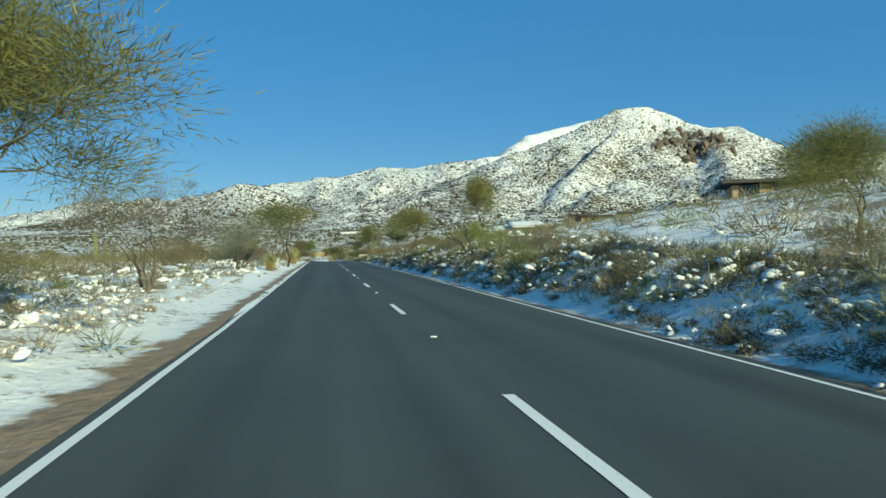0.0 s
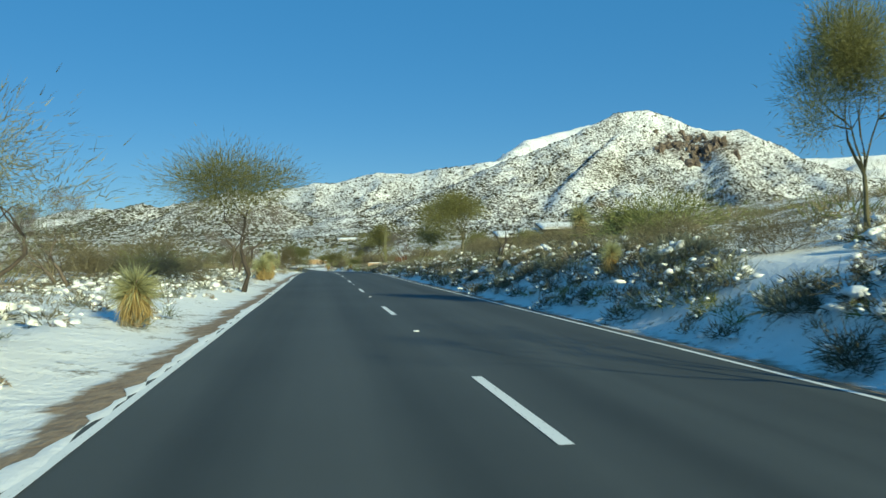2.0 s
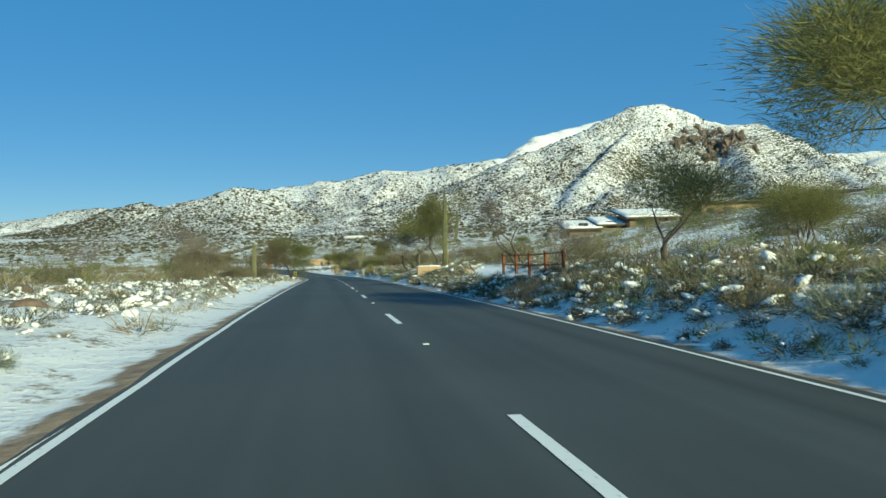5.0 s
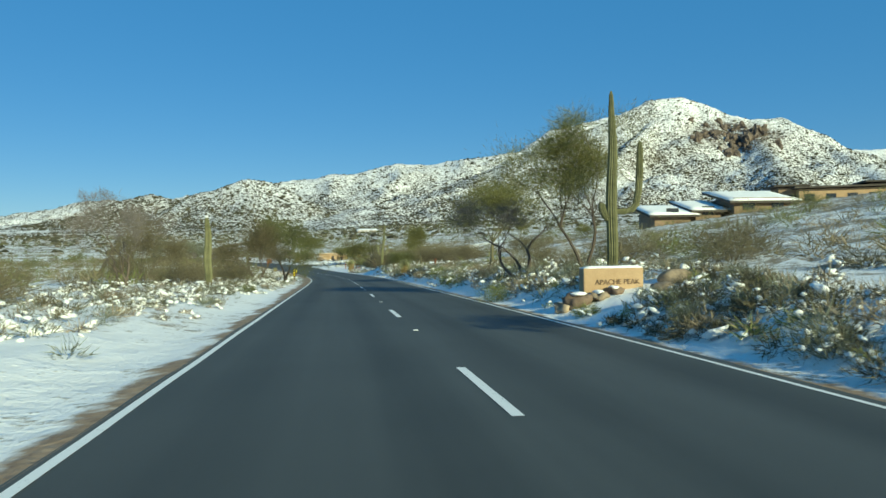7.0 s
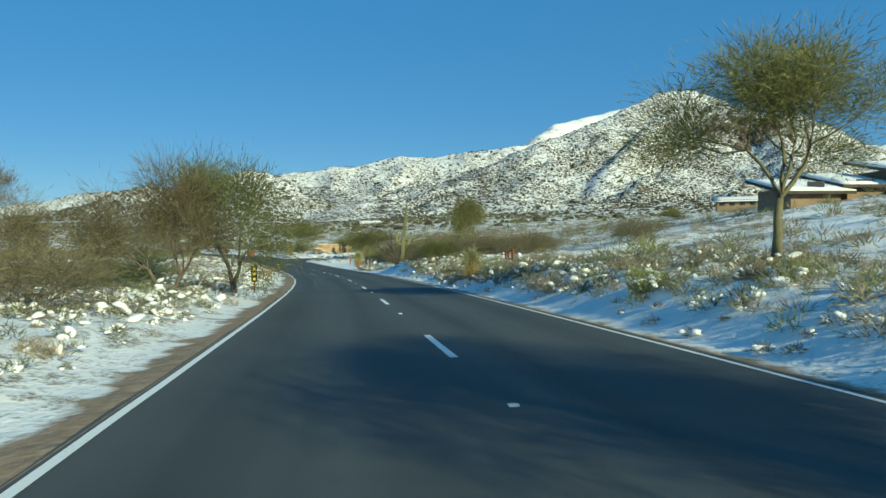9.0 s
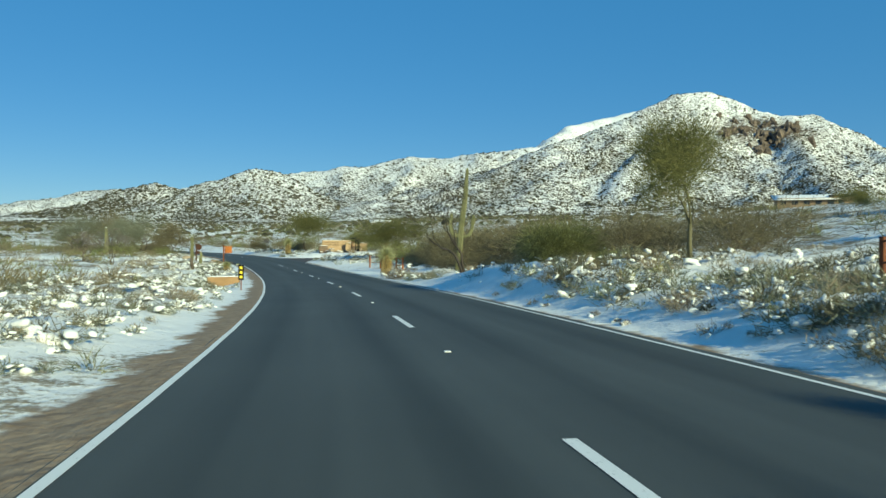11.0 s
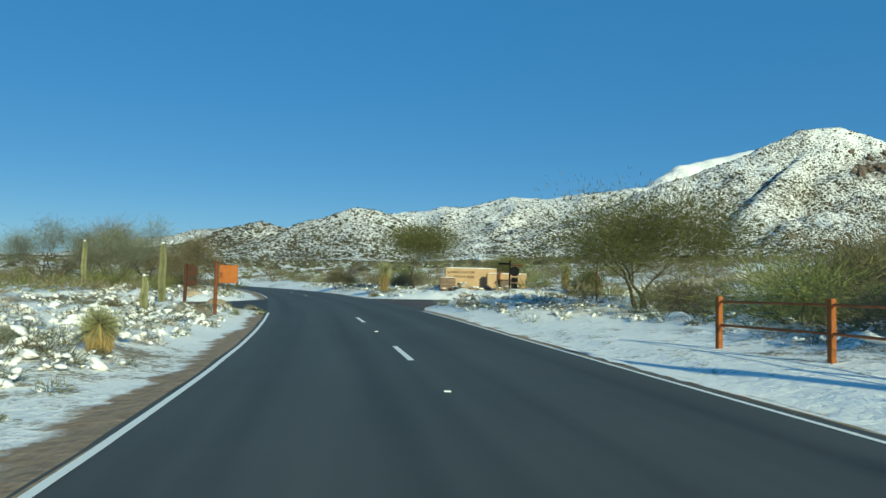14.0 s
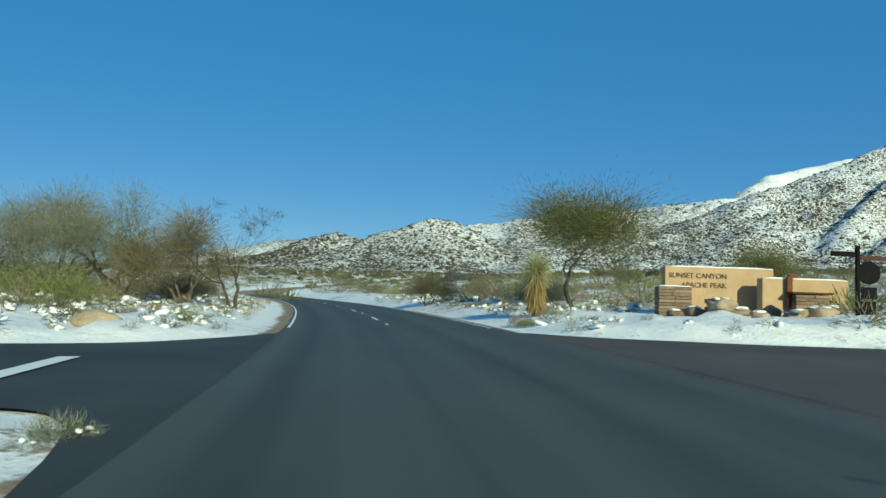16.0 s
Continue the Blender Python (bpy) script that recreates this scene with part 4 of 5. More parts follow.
# low brush: a dome of stems and small leaves with clods of snow in it
def brush_mesh(seed, mat, n, length, width, dome=0.6):
    rng = np.random.default_rng(seed)
    m = n // 22
    a, t = rng.uniform(0, 6.283, m), np.arccos(rng.uniform(0.05, 1.0, m))
    heads = np.stack([np.sin(t) * np.cos(a), np.sin(t) * np.sin(a), np.cos(t) * dome + 0.12], 1) * rng.uniform(0.45, 0.95, (m, 1))
    near = np.repeat(heads, 22, axis=0)
    k = len(near)
    pts = near + rng.normal(0, 0.11, (k, 3))
    ways = near * 1.0 + rng.normal(0, 0.45, (k, 3)) + np.array((0, 0, 0.5))
    v1, f1 = blades(pts, ways, rng.uniform(0.5, 1.2, k) * length, rng.uniform(0.6, 1.3, k) * width, rng)
    base = np.zeros((m, 3))
    base[:, 2] = -0.1
    v2, f2 = blades(base + rng.normal(0, 0.08, (m, 3)) * (1, 1, 0), heads - base, np.linalg.norm(heads - base, axis=1), np.full(m, width * 1.3), rng)
    v = np.concatenate([v1, v2])
    return quick_mesh("desert_shrub", v, np.concatenate([f1, f2 + len(v1)]), mat)


def snow_pad(seed, fine=2):
    """A torn, flattened lump of snow."""
    bm = bmesh.new()
    bmesh.ops.create_icosphere(bm, subdivisions=fine, radius=1.0)
    o = Vector((seed * 2.7, seed * 4.3, seed * 1.9))
    for v in bm.verts:
        d = 1 + 0.75 * noise.noise(v.co * 1.1 + o) + 0.55 * noise.noise(v.co * 2.6 + o)
        v.co = Vector((v.co.x * 1.1 * d, v.co.y * 0.85 * d, v.co.z * (0.52 if v.co.z > 0 else 0.5) * (0.6 + 0.4 * d)))
    bm.verts.index_update()
    out = [tuple(x.co) for x in bm.verts], [[x.index for x in p.verts] for p in bm.faces]
    bm.free()
    return out


PADS = [snow_pad(k * 1.37 + 0.4) for k in range(14)] + [snow_pad(k * 1.91 + 7.4, 1) for k in range(10)]
PAD_V = [np.array(v) for v, _ in PADS]


def pad_at(rng, size, x, y, z, lean=0.35):
    """One lump, turned, stretched and tilted at random, and its faces."""
    k = int(rng.integers(14)) if size > 0.12 else 14 + int(rng.integers(10))
    v = PAD_V[k] * size * rng.uniform(0.8, 1.2, 3)
    b = rng.uniform(0, 6.283)
    c, s_ = math.cos(b), math.sin(b)
    px, py = v[:, 0] * c - v[:, 1] * s_, v[:, 0] * s_ + v[:, 1] * c
    pz = v[:, 2] + px * rng.normal(0, lean) + py * rng.normal(0, lean)
    return np.stack([px + x, py + y, pz + z], 1), PADS[k][1]


def snow_mesh(seed, n, spread_r=0.5, top=0.6):
    rng = np.random.default_rng(seed)
    s = Soup()
    for i in range(n):
        a, r = rng.uniform(0, 6.283), spread_r * math.sqrt(rng.random())
        q = min(0.17, rng.lognormal(-2.35, 0.45))
        z = top * math.sqrt(max(0.05, 1 - (r / 0.95) ** 2)) * rng.uniform(0.5, 0.95)
        s.add(pad_at(rng, q, r * math.cos(a), r * math.sin(a), z))
    return s.mesh("snow", SNOW)


BRUSH = []
for i, (mat, words) in enumerate(((SAGE, "grey-green sage shrub"), (DRY, "dry straw-brown shrub"), (GREEN_BUSH, "olive-green shrub"), (MESQUITE, "brown twiggy shrub"), (SAGE, "pale sage shrub"), (DRY, "dry brown shrub"))):
    BRUSH.append((brush_mesh(50 + i, mat, 1500, 0.24, 0.018), snow_mesh(70 + i, 9 + 3 * (i % 3), 0.8), words))
BRUSH_FIRST = {}


def shrub(i, x, y, s, tall, turn, snowy=True, where="on the snowy verge"):
    m = pose(x, y, ground_at(x, y) - 0.04, 0, 0, turn)
    key = (i, snowy)
    if key in BRUSH_FIRST:
        o = copy_thing(BRUSH_FIRST[key], m)
    else:
        o = new("desert_shrub", BRUSH[i][0])
        o.matrix_basis = m
        if snowy:
            tagged(part("snow", BRUSH[i][1], o), "clods of white snow", kind="stuff")
        BRUSH_FIRST[key] = o
    o.scale = (s, s, s * tall)
    return tagged(o, BRUSH[i][2] + (" with clods of snow " if snowy else " ") + where, "shrub", "roadside shrubs")


# ---- trees and cacti that stand out, from the near end of the road to the junction
PALO_L = "olive-green palo verde tree with a forked trunk"
BARE_L = "leafless mesquite tree with dark forked limbs"
BROWN_L = "brown winter mesquite thicket on the snowy ground"
for kind, name, x, y, h, turn, wide, label in (
        ("palo_b", "palo_verde", -6.5, 15.2, 5.4, 40, 1.15, PALO_L + " beside the road"),
        ("bare_a", "mesquite_tree", -6.7, 27.4, 3.9, 10, 1.0, "leafless many-stemmed mesquite beside the road"),
        ("grey_tree", "mesquite_tree", -6.9, 51.5, 3.8, 100, 1.05, "thin mesquite tree with few brown leaves"),
        ("palo_crook", "palo_verde", -5.25, 71.7, 6.9, 0, 1.25, "tall palo verde tree with a crooked double trunk"),
        ("bare_b", "mesquite_tree", -11.8, 72.0, 4.2, 200, 1.0, BARE_L),
        ("bare_a", "mesquite_tree", -7.4, 91.5, 6.4, 120, 1.0, "tall leafless tree with grey twigs behind yuccas"),
        ("bare_a", "mesquite_tree", -13.0, 164.0, 5.2, 20, 1.1, "leafless grey mesquite tree on snow"),
        ("bare_b", "mesquite_tree", -24.6, 197.0, 9.2, 20, 1.0, "tall leafless grey tree on the snowy flat"),
        ("bare_c", "mesquite_tree", -19.4, 194.0, 6.0, 70, 0.9, "brown mesquite tree on the snowy flat"),
        ("palo_c", "palo_verde", -6.6, 188.8, 7.2, 150, 0.75, "large dark palo verde tree with a leaning trunk"),
        ("bare_c", "mesquite_tree", -8.8, 186.5, 6.2, 250, 0.8, "large mesquite tree with grey-brown twigs"),
        ("palo_b", "palo_verde", 10.4, 20.6, 3.6, 80, 1.15, "palo verde tree with a pale trunk on a slope"),
        ("bare_black", "mesquite_tree", 5.6, 43.2, 3.6, 30, 1.1, "leafless dark mesquite tree on the snowy bank"),
        ("palo_b", "palo_verde", 8.8, 53.7, 5.4, 170, 0.58, "slender palo verde tree on the snowy bank"),
        ("bare_black", "mesquite_tree", 6.2, 73.8, 3.1, 310, 1.1, "small mesquite with several dark stems"),
        ("palo_b", "palo_verde", 10.5, 104.9, 6.8, 100, 1.25, PALO_L + " on the bank"),
        ("bare_b", "mesquite_tree", 7.0, 119.5, 2.4, 60, 1.0, "small leafless mesquite beside a rust-red fence"),
        ("palo_a", "palo_verde", 8.6, 113.0, 4.6, 45, 1.2, "olive palo verde tree behind the rust-red fence"),
        ("bare_b", "mesquite_tree", 8.6, 130.0, 5.0, 145, 1.0, "spreading mesquite with brown twigs behind a fence"),
        ("palo_tall", "palo_verde", 7.5, 152.8, 7.1, 75, 0.9, "olive palo verde tree beside a tall saguaro"),
        ("bare_a", "mesquite_tree", 5.4, 154.8, 4.4, 280, 1.45, "leafless grey mesquite tree on snow"),
        ("palo_b", "palo_verde", 8.2, 174.6, 6.6, 20, 1.1, "tall palo verde tree with a pale forked trunk"),
        ("palo_b", "palo_verde", 7.4, 211.0, 5.2, 120, 0.85, "tall palo verde tree leaning over the snowy verge"),
        ("bare_black", "mesquite_tree", 2.9, 227.3, 5.3, 75, 1.0, "leafless black-limbed tree on the snowy verge"),
        ("palo_round", "palo_verde", 1.2, 268.6, 5.9, 15, 1.6, "broad many-stemmed green palo verde tree by the junction"),
        ("palo_dome", "palo_verde", -9.6, 308.3, 7.7, 50, 1.55, "green palo verde tree behind a sign wall"),
        ("bare_black", "mesquite_tree", -26.2, 303.5, 5.8, 40, 1.0, "leafless brown mesquite tree with crooked stems"),
        ("bare_c", "mesquite_tree", -30.0, 306.5, 6.0, 300, 1.0, "mesquite tree with fine brown twigs"),
        ("bare_b", "mesquite_tree", -15.6, 317.0, 2.9, 160, 1.2, "low leafless mesquite on snow"),
        ("bare_c", "mesquite_tree", -18.6, 319.0, 2.8, 20, 1.2, "low brown mesquite on snow"),
        ("grey_tree", "mesquite_tree", -35.0, 309.0, 7.4, 0, 0.9, "tall grey-green mesquite tree behind the junction"),
        ("bare_c", "mesquite_tree", -39.5, 311.0, 7.6, 90, 0.9, "tall grey-green mesquite tree behind the junction"),
        ("grey_tree", "mesquite_tree", -44.5, 309.0, 7.4, 200, 0.9, "tall grey-green mesquite tree behind the junction"),
        ("grey_tree", "mesquite_tree", -36.5, 304.0, 6.0, 160, 1.0, "tall grey-green mesquite tree behind the junction"),
        ("grey_tree", "mesquite_tree", -42.0, 304.0, 6.2, 30, 1.0, "tall grey-green mesquite tree behind the junction"),
        ("bare_a", "mesquite_tree", -25.0, 262.0, 3.6, 200, 1.0, "leafless grey tree on the snowy plain"),
        ("bare_b", "mesquite_tree", -29.0, 266.0, 3.4, 90, 1.0, "leafless grey tree on the snowy plain")):
    tree(kind, name, x, y, h, turn, label, "tree", "desert trees", wide)

saguaro(7.35, 149.6, 6.6, 0.21, ((2.35, -8, 0.98, 2.5), (2.1, 188, 0.40, 0.55)), "tall ribbed saguaro cactus with upraised arms behind a sign", 1.0, False, 0.36)
saguaro(4.2, 238.0, 6.9, 0.21, ((2.35, 0, 0.72, 1.5), (2.35, 180, 0.76, 1.45)), "tall leaning saguaro cactus with two short arms", 6.0, False, 0.25)
saguaro(-9.0, 165.0, 3.8, 0.20, (), "single stout saguaro cactus with a snow-capped tip")
saguaro(-20.1, 273.6, 3.0, 0.18, (), "single ribbed saguaro cactus on snow near the junction")
saguaro(-17.6, 265.6, 1.5, 0.14, (), "short ribbed saguaro cactus on snow")
saguaro(-27.0, 92.0, 3.6, 0.22, (), "small saguaro cactus among brush")
saguaro(-38.0, 302.0, 3.8, 0.22, (), "distant saguaro cactus among trees")

for i, x, y, h, turn, wide, label in (
        (1, -5.4, 55.7, 1.5, 0, 1.0, "yucca with green blades over a straw skirt"),
        (1, -5.4, 85.6, 1.8, 50, 1.1, "yellow-green yucca with a straw skirt on snow"),
        (2, -5.2, 88.2, 1.95, 90, 0.95, "tall yucca with a thick straw-coloured skirt"),
        (0, 15.0, 87.0, 3.2, 20, 0.8, "tall yucca on the snowy slope"),
        (1, 3.8, 192.0, 1.9, 10, 0.9, "yucca with a dry skirt beside the road"),
        (2, -0.4, 239.8, 2.15, 70, 0.92, "yucca with long grey-green blades and a straw skirt"),
        (0, 2.3, 294.3, 2.5, 30, 0.6, "dark yucca standing alone on snow"),
        (2, -11.7, 298.3, 2.7, 110, 0.75, "tall straw-coloured yucca by the sign wall"),
        (1, -13.0, 252.6, 1.1, 15, 1.1, "small yucca with dry leaves on the verge"),
        (0, 5.1, 57.8, 0.95, 200, 1.0, "small yucca on the snowy bank")):
    yucca(i, x, y, h, turn, label, wide)

for kind, x, y, h, turn, wide in (
        ("thicket_dark", 6.1, 220.8, 2.4, 0, 1.1), ("thicket_a", 9.5, 219.5, 3.0, 100, 1.3), ("thicket_b", 13.0, 217.5, 3.2, 40, 1.3), ("thicket_dark", 3.3, 291.6, 3.0, 60, 0.6), ("thicket_green", 3.4, 150.6, 0.95, 0, 1.0),
        ("thicket_green", 11.2, 68.3, 2.9, 40, 1.35), ("thicket_a", 7.8, 80.1, 1.7, 40, 1.3), ("thicket_b", 8.6, 84.5, 1.8, 140, 1.3), ("thicket_a", 9.4, 89.5, 1.9, 80, 1.3), ("thicket_b", 10.6, 94.0, 2.0, 200, 1.3),
        ("thicket_a", 11.2, 98.5, 2.1, 10, 1.3), ("thicket_b", 10.2, 75.4, 1.4, 60, 1.4), ("thicket_dark", 11.4, 71.2, 2.0, 0, 0.8), ("thicket_b", 12.4, 79.0, 1.8, 90, 1.3), ("thicket_a", 13.0, 85.0, 2.0, 30, 1.3),
        ("thicket_green", 5.2, 31.2, 1.4, 0, 0.8), ("thicket_b", 6.6, 26.5, 1.1, 70, 0.9), ("thicket_b", 7.4, 37.0, 1.5, 10, 1.2), ("thicket_green", 7.8, 46.5, 1.6, 110, 1.1), ("thicket_a", 6.9, 54.0, 1.4, 220, 1.2),
        # the last two here are added out of view to shade the bank
        ("thicket_b", 7.8, 60.5, 1.6, 20, 1.1), ("thicket_a", 8.4, 18.0, 1.6, 75, 1.2), ("thicket_b", 7.2, 10.0, 1.5, 15, 1.2), ("thicket_green", 8.8, 4.0, 1.8, 115, 1.2),
        ("thicket_b", 3.2, 255.0, 2.2, 60, 1.1), ("thicket_a", 7.0, 262.0, 3.6, 160, 1.2), ("thicket_b", 10.2, 267.2, 4.8, 60, 1.2), ("thicket_a", 14.0, 262.0, 4.6, 160, 1.2), ("thicket_b", 17.0, 256.0, 4.4, 200, 1.2),
        ("thicket_green", -15.6, 270.2, 0.5, 60, 0.9), ("bare_b", -15.7, 272.6, 0.5, 60, 1.0),
        ("thicket_a", 6.0, 246.0, 4.9, 20, 1.0), ("thicket_b", 8.5, 241.0, 4.8, 80, 1.2), ("thicket_a", 5.0, 251.0, 4.5, 130, 1.1), ("thicket_b", 11.0, 235.0, 4.6, 200, 1.2),
        ("thicket_a", 12.5, 229.0, 4.2, 260, 1.2), ("thicket_b", 15.0, 223.0, 3.2, 300, 1.2), ("thicket_a", 21.0, 214.0, 3.2, 15, 1.2), ("thicket_b", 10.5, 246.0, 5.0, 35, 1.2),
        ("thicket_b", 13.5, 251.0, 3.6, 70, 1.2), ("thicket_a", 8.0, 256.5, 3.2, 110, 1.2), ("thicket_green", 4.5, 262.0, 3.0, 150, 1.1), ("thicket_b", 18.5, 239.0, 3.6, 190, 1.3),
        ("thicket_a", 3.9, 247.0, 2.3, 0, 1.1), ("thicket_b", 4.3, 243.2, 2.4, 60, 1.1), ("thicket_a", 3.4, 251.5, 2.4, 190, 1.1), ("thicket_b", 5.2, 238.8, 2.6, 240, 1.1),
        ("thicket_b", -9.8, 176.0, 2.5, 20, 1.2), ("thicket_a", -12.0, 172.0, 2.6, 60, 1.2), ("thicket_b", -12.6, 180.0, 2.7, 100, 1.2), ("thicket_a", -16.0, 176.0, 2.8, 140, 1.2),
        ("thicket_b", -10.5, 80.0, 2.4, 10, 1.2), ("thicket_a", -13.0, 60.0, 2.5, 55, 1.2), ("thicket_b", -12.0, 99.0, 2.3, 95, 1.2), ("thicket_a", -15.5, 88.0, 2.7, 140, 1.3),
        ("thicket_b", 15.0, 95.0, 2.2, 10, 1.3), ("thicket_a", 19.0, 101.0, 2.5, 70, 1.3), ("thicket_b", 24.0, 98.0, 2.6, 130, 1.4), ("thicket_b", 22.0, 116.0, 2.6, 10, 1.4), ("thicket_a", 27.0, 120.0, 2.8, 50, 1.4), ("thicket_b", 17.0, 112.0, 2.2, 90, 1.3), ("thicket_a", 32.0, 113.0, 2.8, 130, 1.4),
        ("thicket_a", 22.0, 84.0, 1.6, 30, 1.3), ("thicket_green", -36.0, 303.0, 3.0, 140, 1.1), ("thicket_a", -33.0, 313.0, 3.0, 20, 1.2)):
    label = {"thicket_dark": "dense dark evergreen bush on snow", "thicket_green": "dense olive-green desert thicket"}.get(kind, "small leafless grey shrub on snow" if kind == "bare_b" else BROWN_L)
    tree(kind, "desert_thicket", x, y, h, turn, label, "bush", "desert thickets", wide)

# ---- more thickets and small trees further out, on both sides
rng = np.random.default_rng(77)
kinds = ("thicket_a", "thicket_b", "thicket_green", "palo_c", "bare_c", "palo_round", "bare_a")
for i in range(230):
    side = -1 if i % 2 else 1
    u = rng.uniform(-10, 400)
    w = side * (10.5 + 50 * rng.random() ** 1.7)
    if abs(u - SIDE_U) < 13 and abs(w) < 60:
        continue
    x, y, _ = on_road(u, w)
    if side < 0 and w > -17 and 200 < u < 264:
        continue
    if side > 0 and (w < 48 and u < 78 or w < 16 and 128 < u < 150 or w < 24 and 176 < u < 228):
        continue
    k = kinds[int(rng.choice(7, p=(0.30, 0.28, 0.20, 0.06, 0.08, 0.05, 0.03)))]
    if abs(w) > 15 or k in ("palo_c", "bare_c"):
        k = {"thicket_a": "thicket_a_far", "thicket_b": "thicket_b_far", "thicket_green": "thicket_green_far", "palo_c": "palo_far", "bare_c": "bare_far"}.get(k, k)
    h = rng.uniform(1.7, 2.9) if k.startswith("thicket") else rng.uniform(2.6, 4.2)
    name = "desert_thicket" if k.startswith("thicket") else "mesquite_tree" if k.startswith("bare") else "palo_verde"
    label = BROWN_L if k.startswith(("thicket_a", "thicket_b")) else "olive-green desert thicket among snow patches" if k.startswith("thicket_green") else BARE_L if k.startswith("bare") else "round olive palo verde in the desert brush"
    tree(k, name, x, y, h, rng.uniform(0, 360), label, "bush" if k.startswith("thicket") else "tree", "desert thickets" if k.startswith("thicket") else "desert trees", rng.uniform(1.0, 1.35))

# ---- shrubs on the verges, one by one
rng = np.random.default_rng(78)
count = 0
while count < 290:
    side = -1 if rng.random() < 0.42 else 1
    u = rng.uniform(4, 330)
    w = side * (4.6 + 6 * rng.random() ** 1.4) if side > 0 else -(5.4 + 8 * rng.random() ** 1.2)
    if abs(u - SIDE_U) < float(side_half(w, u - SIDE_U)) + 1.2:
        continue
    x, y, _ = on_road(u, w)
    if kept_clear(x, y):
        continue
    s = rng.uniform(0.28, 0.62) * (1.3 if side > 0 and u < 215 else 0.85)
    i = int(rng.choice(6, p=(0.26, 0.2, 0.12, 0.16, 0.14, 0.12)))
    shrub(i, x, y, s, rng.uniform(0.8, 1.15), rng.uniform(0, 360), rng.random() < 0.75)
    count += 1
for i, x, y, s in ((0, -4.2, 282.4, 0.62), (1, -5.6, 280.2, 0.4), (0, -0.6, 280.6, 0.55), (4, 5.0, 141.2, 0.42), (2, 4.0, 142.6, 0.45), (5, 0.1, 235.0, 1.05), (4, 0.6, 231.2, 0.6), (1, 1.2, 233.0, 0.5), (0, 1.5, 229.0, 0.6), (2, -14.9, 271.6, 0.32), (0, -16.4, 275.8, 0.4), (5, -17.3, 274.0, 0.45)):
    shrub(i, x, y, s, 1.0, 50 * i, True)
# ---- and the rest of the brush, as one growth
rng = np.random.default_rng(79)


def far_brush(n, u0, u1, w0, w1, power, mat, size, label, seed, blades_each=46, thick=0.06, share=0.5):
    rng = np.random.default_rng(seed)
    side = np.where(rng.random(n) < share, -1, 1)
    u = rng.uniform(u0, u1, n)
    w = side * (w0 + (w1 - w0) * rng.random(n) ** power)
    keep = ~((np.abs(u - SIDE_U) < side_half(w, u - SIDE_U) + 1.0) & (np.abs(w) < 56))
    u, w = u[keep], w[keep]
    pts, ways, lens, wid = [], [], [], []
    for a, b in zip(u, w):
        x, y, _ = on_road(min(a, 405), b)
        y += max(0.0, a - 405)
        if kept_clear(x, y):
            continue
        s = size * rng.uniform(0.5, 1.35)
        z = ground_at(x, y)
        d = rng.normal(0, 1, (blades_each, 3))
        d[:, 2] = np.abs(d[:, 2])
        d /= np.linalg.norm(d, axis=1, keepdims=True)
        p = d * np.array((s, s, s * 0.75)) * rng.uniform(0.2, 0.8, (blades_each, 1))
        pts.append(p + (x, y, z))
        ways.append(d + rng.normal(0, 0.4, (blades_each, 3)))
        lens.append(np.full(blades_each, s * 0.5))
        wid.append(np.full(blades_each, s * thick))
    v, f = blades(np.concatenate(pts), np.concatenate(ways), np.concatenate(lens), np.concatenate(wid), rng)
    return tagged(new("desert_brush", quick_mesh("desert_brush", v, f, mat)), label, "brush", kind="stuff")


far_brush(800, 0, 345, 5.2, 15, 1.2, SAGE, 0.30, "grey-green sagebrush scattered over the snow", 1, 60, 0.045)
far_brush(800, 0, 345, 5.2, 15, 1.2, DRY, 0.30, "dry brown brush scattered over the snow", 2, 60, 0.045)
far_brush(900, 0, 215, 4.6, 9, 1.0, SAGE, 0.44, "dense sagebrush along the bank", 7, 70, 0.05, 0.05)
far_brush(900, 0, 215, 4.6, 12, 1.0, DRY, 0.42, "dense dry brush along the bank", 8, 70, 0.05, 0.05)
far_brush(1700, 0, 420, 12, 60, 1.4, MESQUITE, 1.1, "brown desert brush over the slopes", 3, 54, 0.045)
far_brush(1500, 0, 420, 12, 70, 1.4, DRY, 0.9, "pale dry brush over the slopes", 9, 46, 0.042)
far_brush(1500, 0, 560, 13, 90, 1.4, GREEN_BUSH, 1.1, "olive desert brush over the slopes", 4, 54, 0.045)
far_brush(1100, 345, 1000, 0, 260, 1.0, PALO_DARK, 1.9, "olive scrub across the valley floor", 5, 46, 0.08)
far_brush(1100, 345, 1000, 0, 260, 1.0, MESQUITE, 1.8, "brown scrub across the valley floor", 6, 46, 0.08)


def snow_clods(n, seed):
    """Lumps of crusted snow lying on stones and low brush beside the road."""
    rng = np.random.default_rng(seed)
    verts, faces, base = [], [], 0
    for i in range(n):
        side = -1 if rng.random() < 0.5 else 1
        u = rng.uniform(4, 335)
        w = side * ((5.6 if side < 0 else 4.9) + 9 * rng.random() ** 1.2)
        if abs(u - SIDE_U) < float(side_half(w, u - SIDE_U)) + 0.8:
            continue
        x, y, _ = on_road(u, w)
        if kept_clear(x, y):
            continue
        s = min(0.22, rng.lognormal(-2.4, 0.5))
        r, fs = pad_at(rng, s, x, y, ground_at(x, y) + s * 0.05, 0.2)
        verts.append(r)
        faces += [[base + q for q in f] for f in fs]
        base += len(r)
    return tagged(new("snow_clods", mesh_of("snow_clods", np.concatenate(verts), faces, SNOW, True)), "lumps of crusted snow over stones and brush", "snow", kind="stuff")


snow_clods(900, 91)


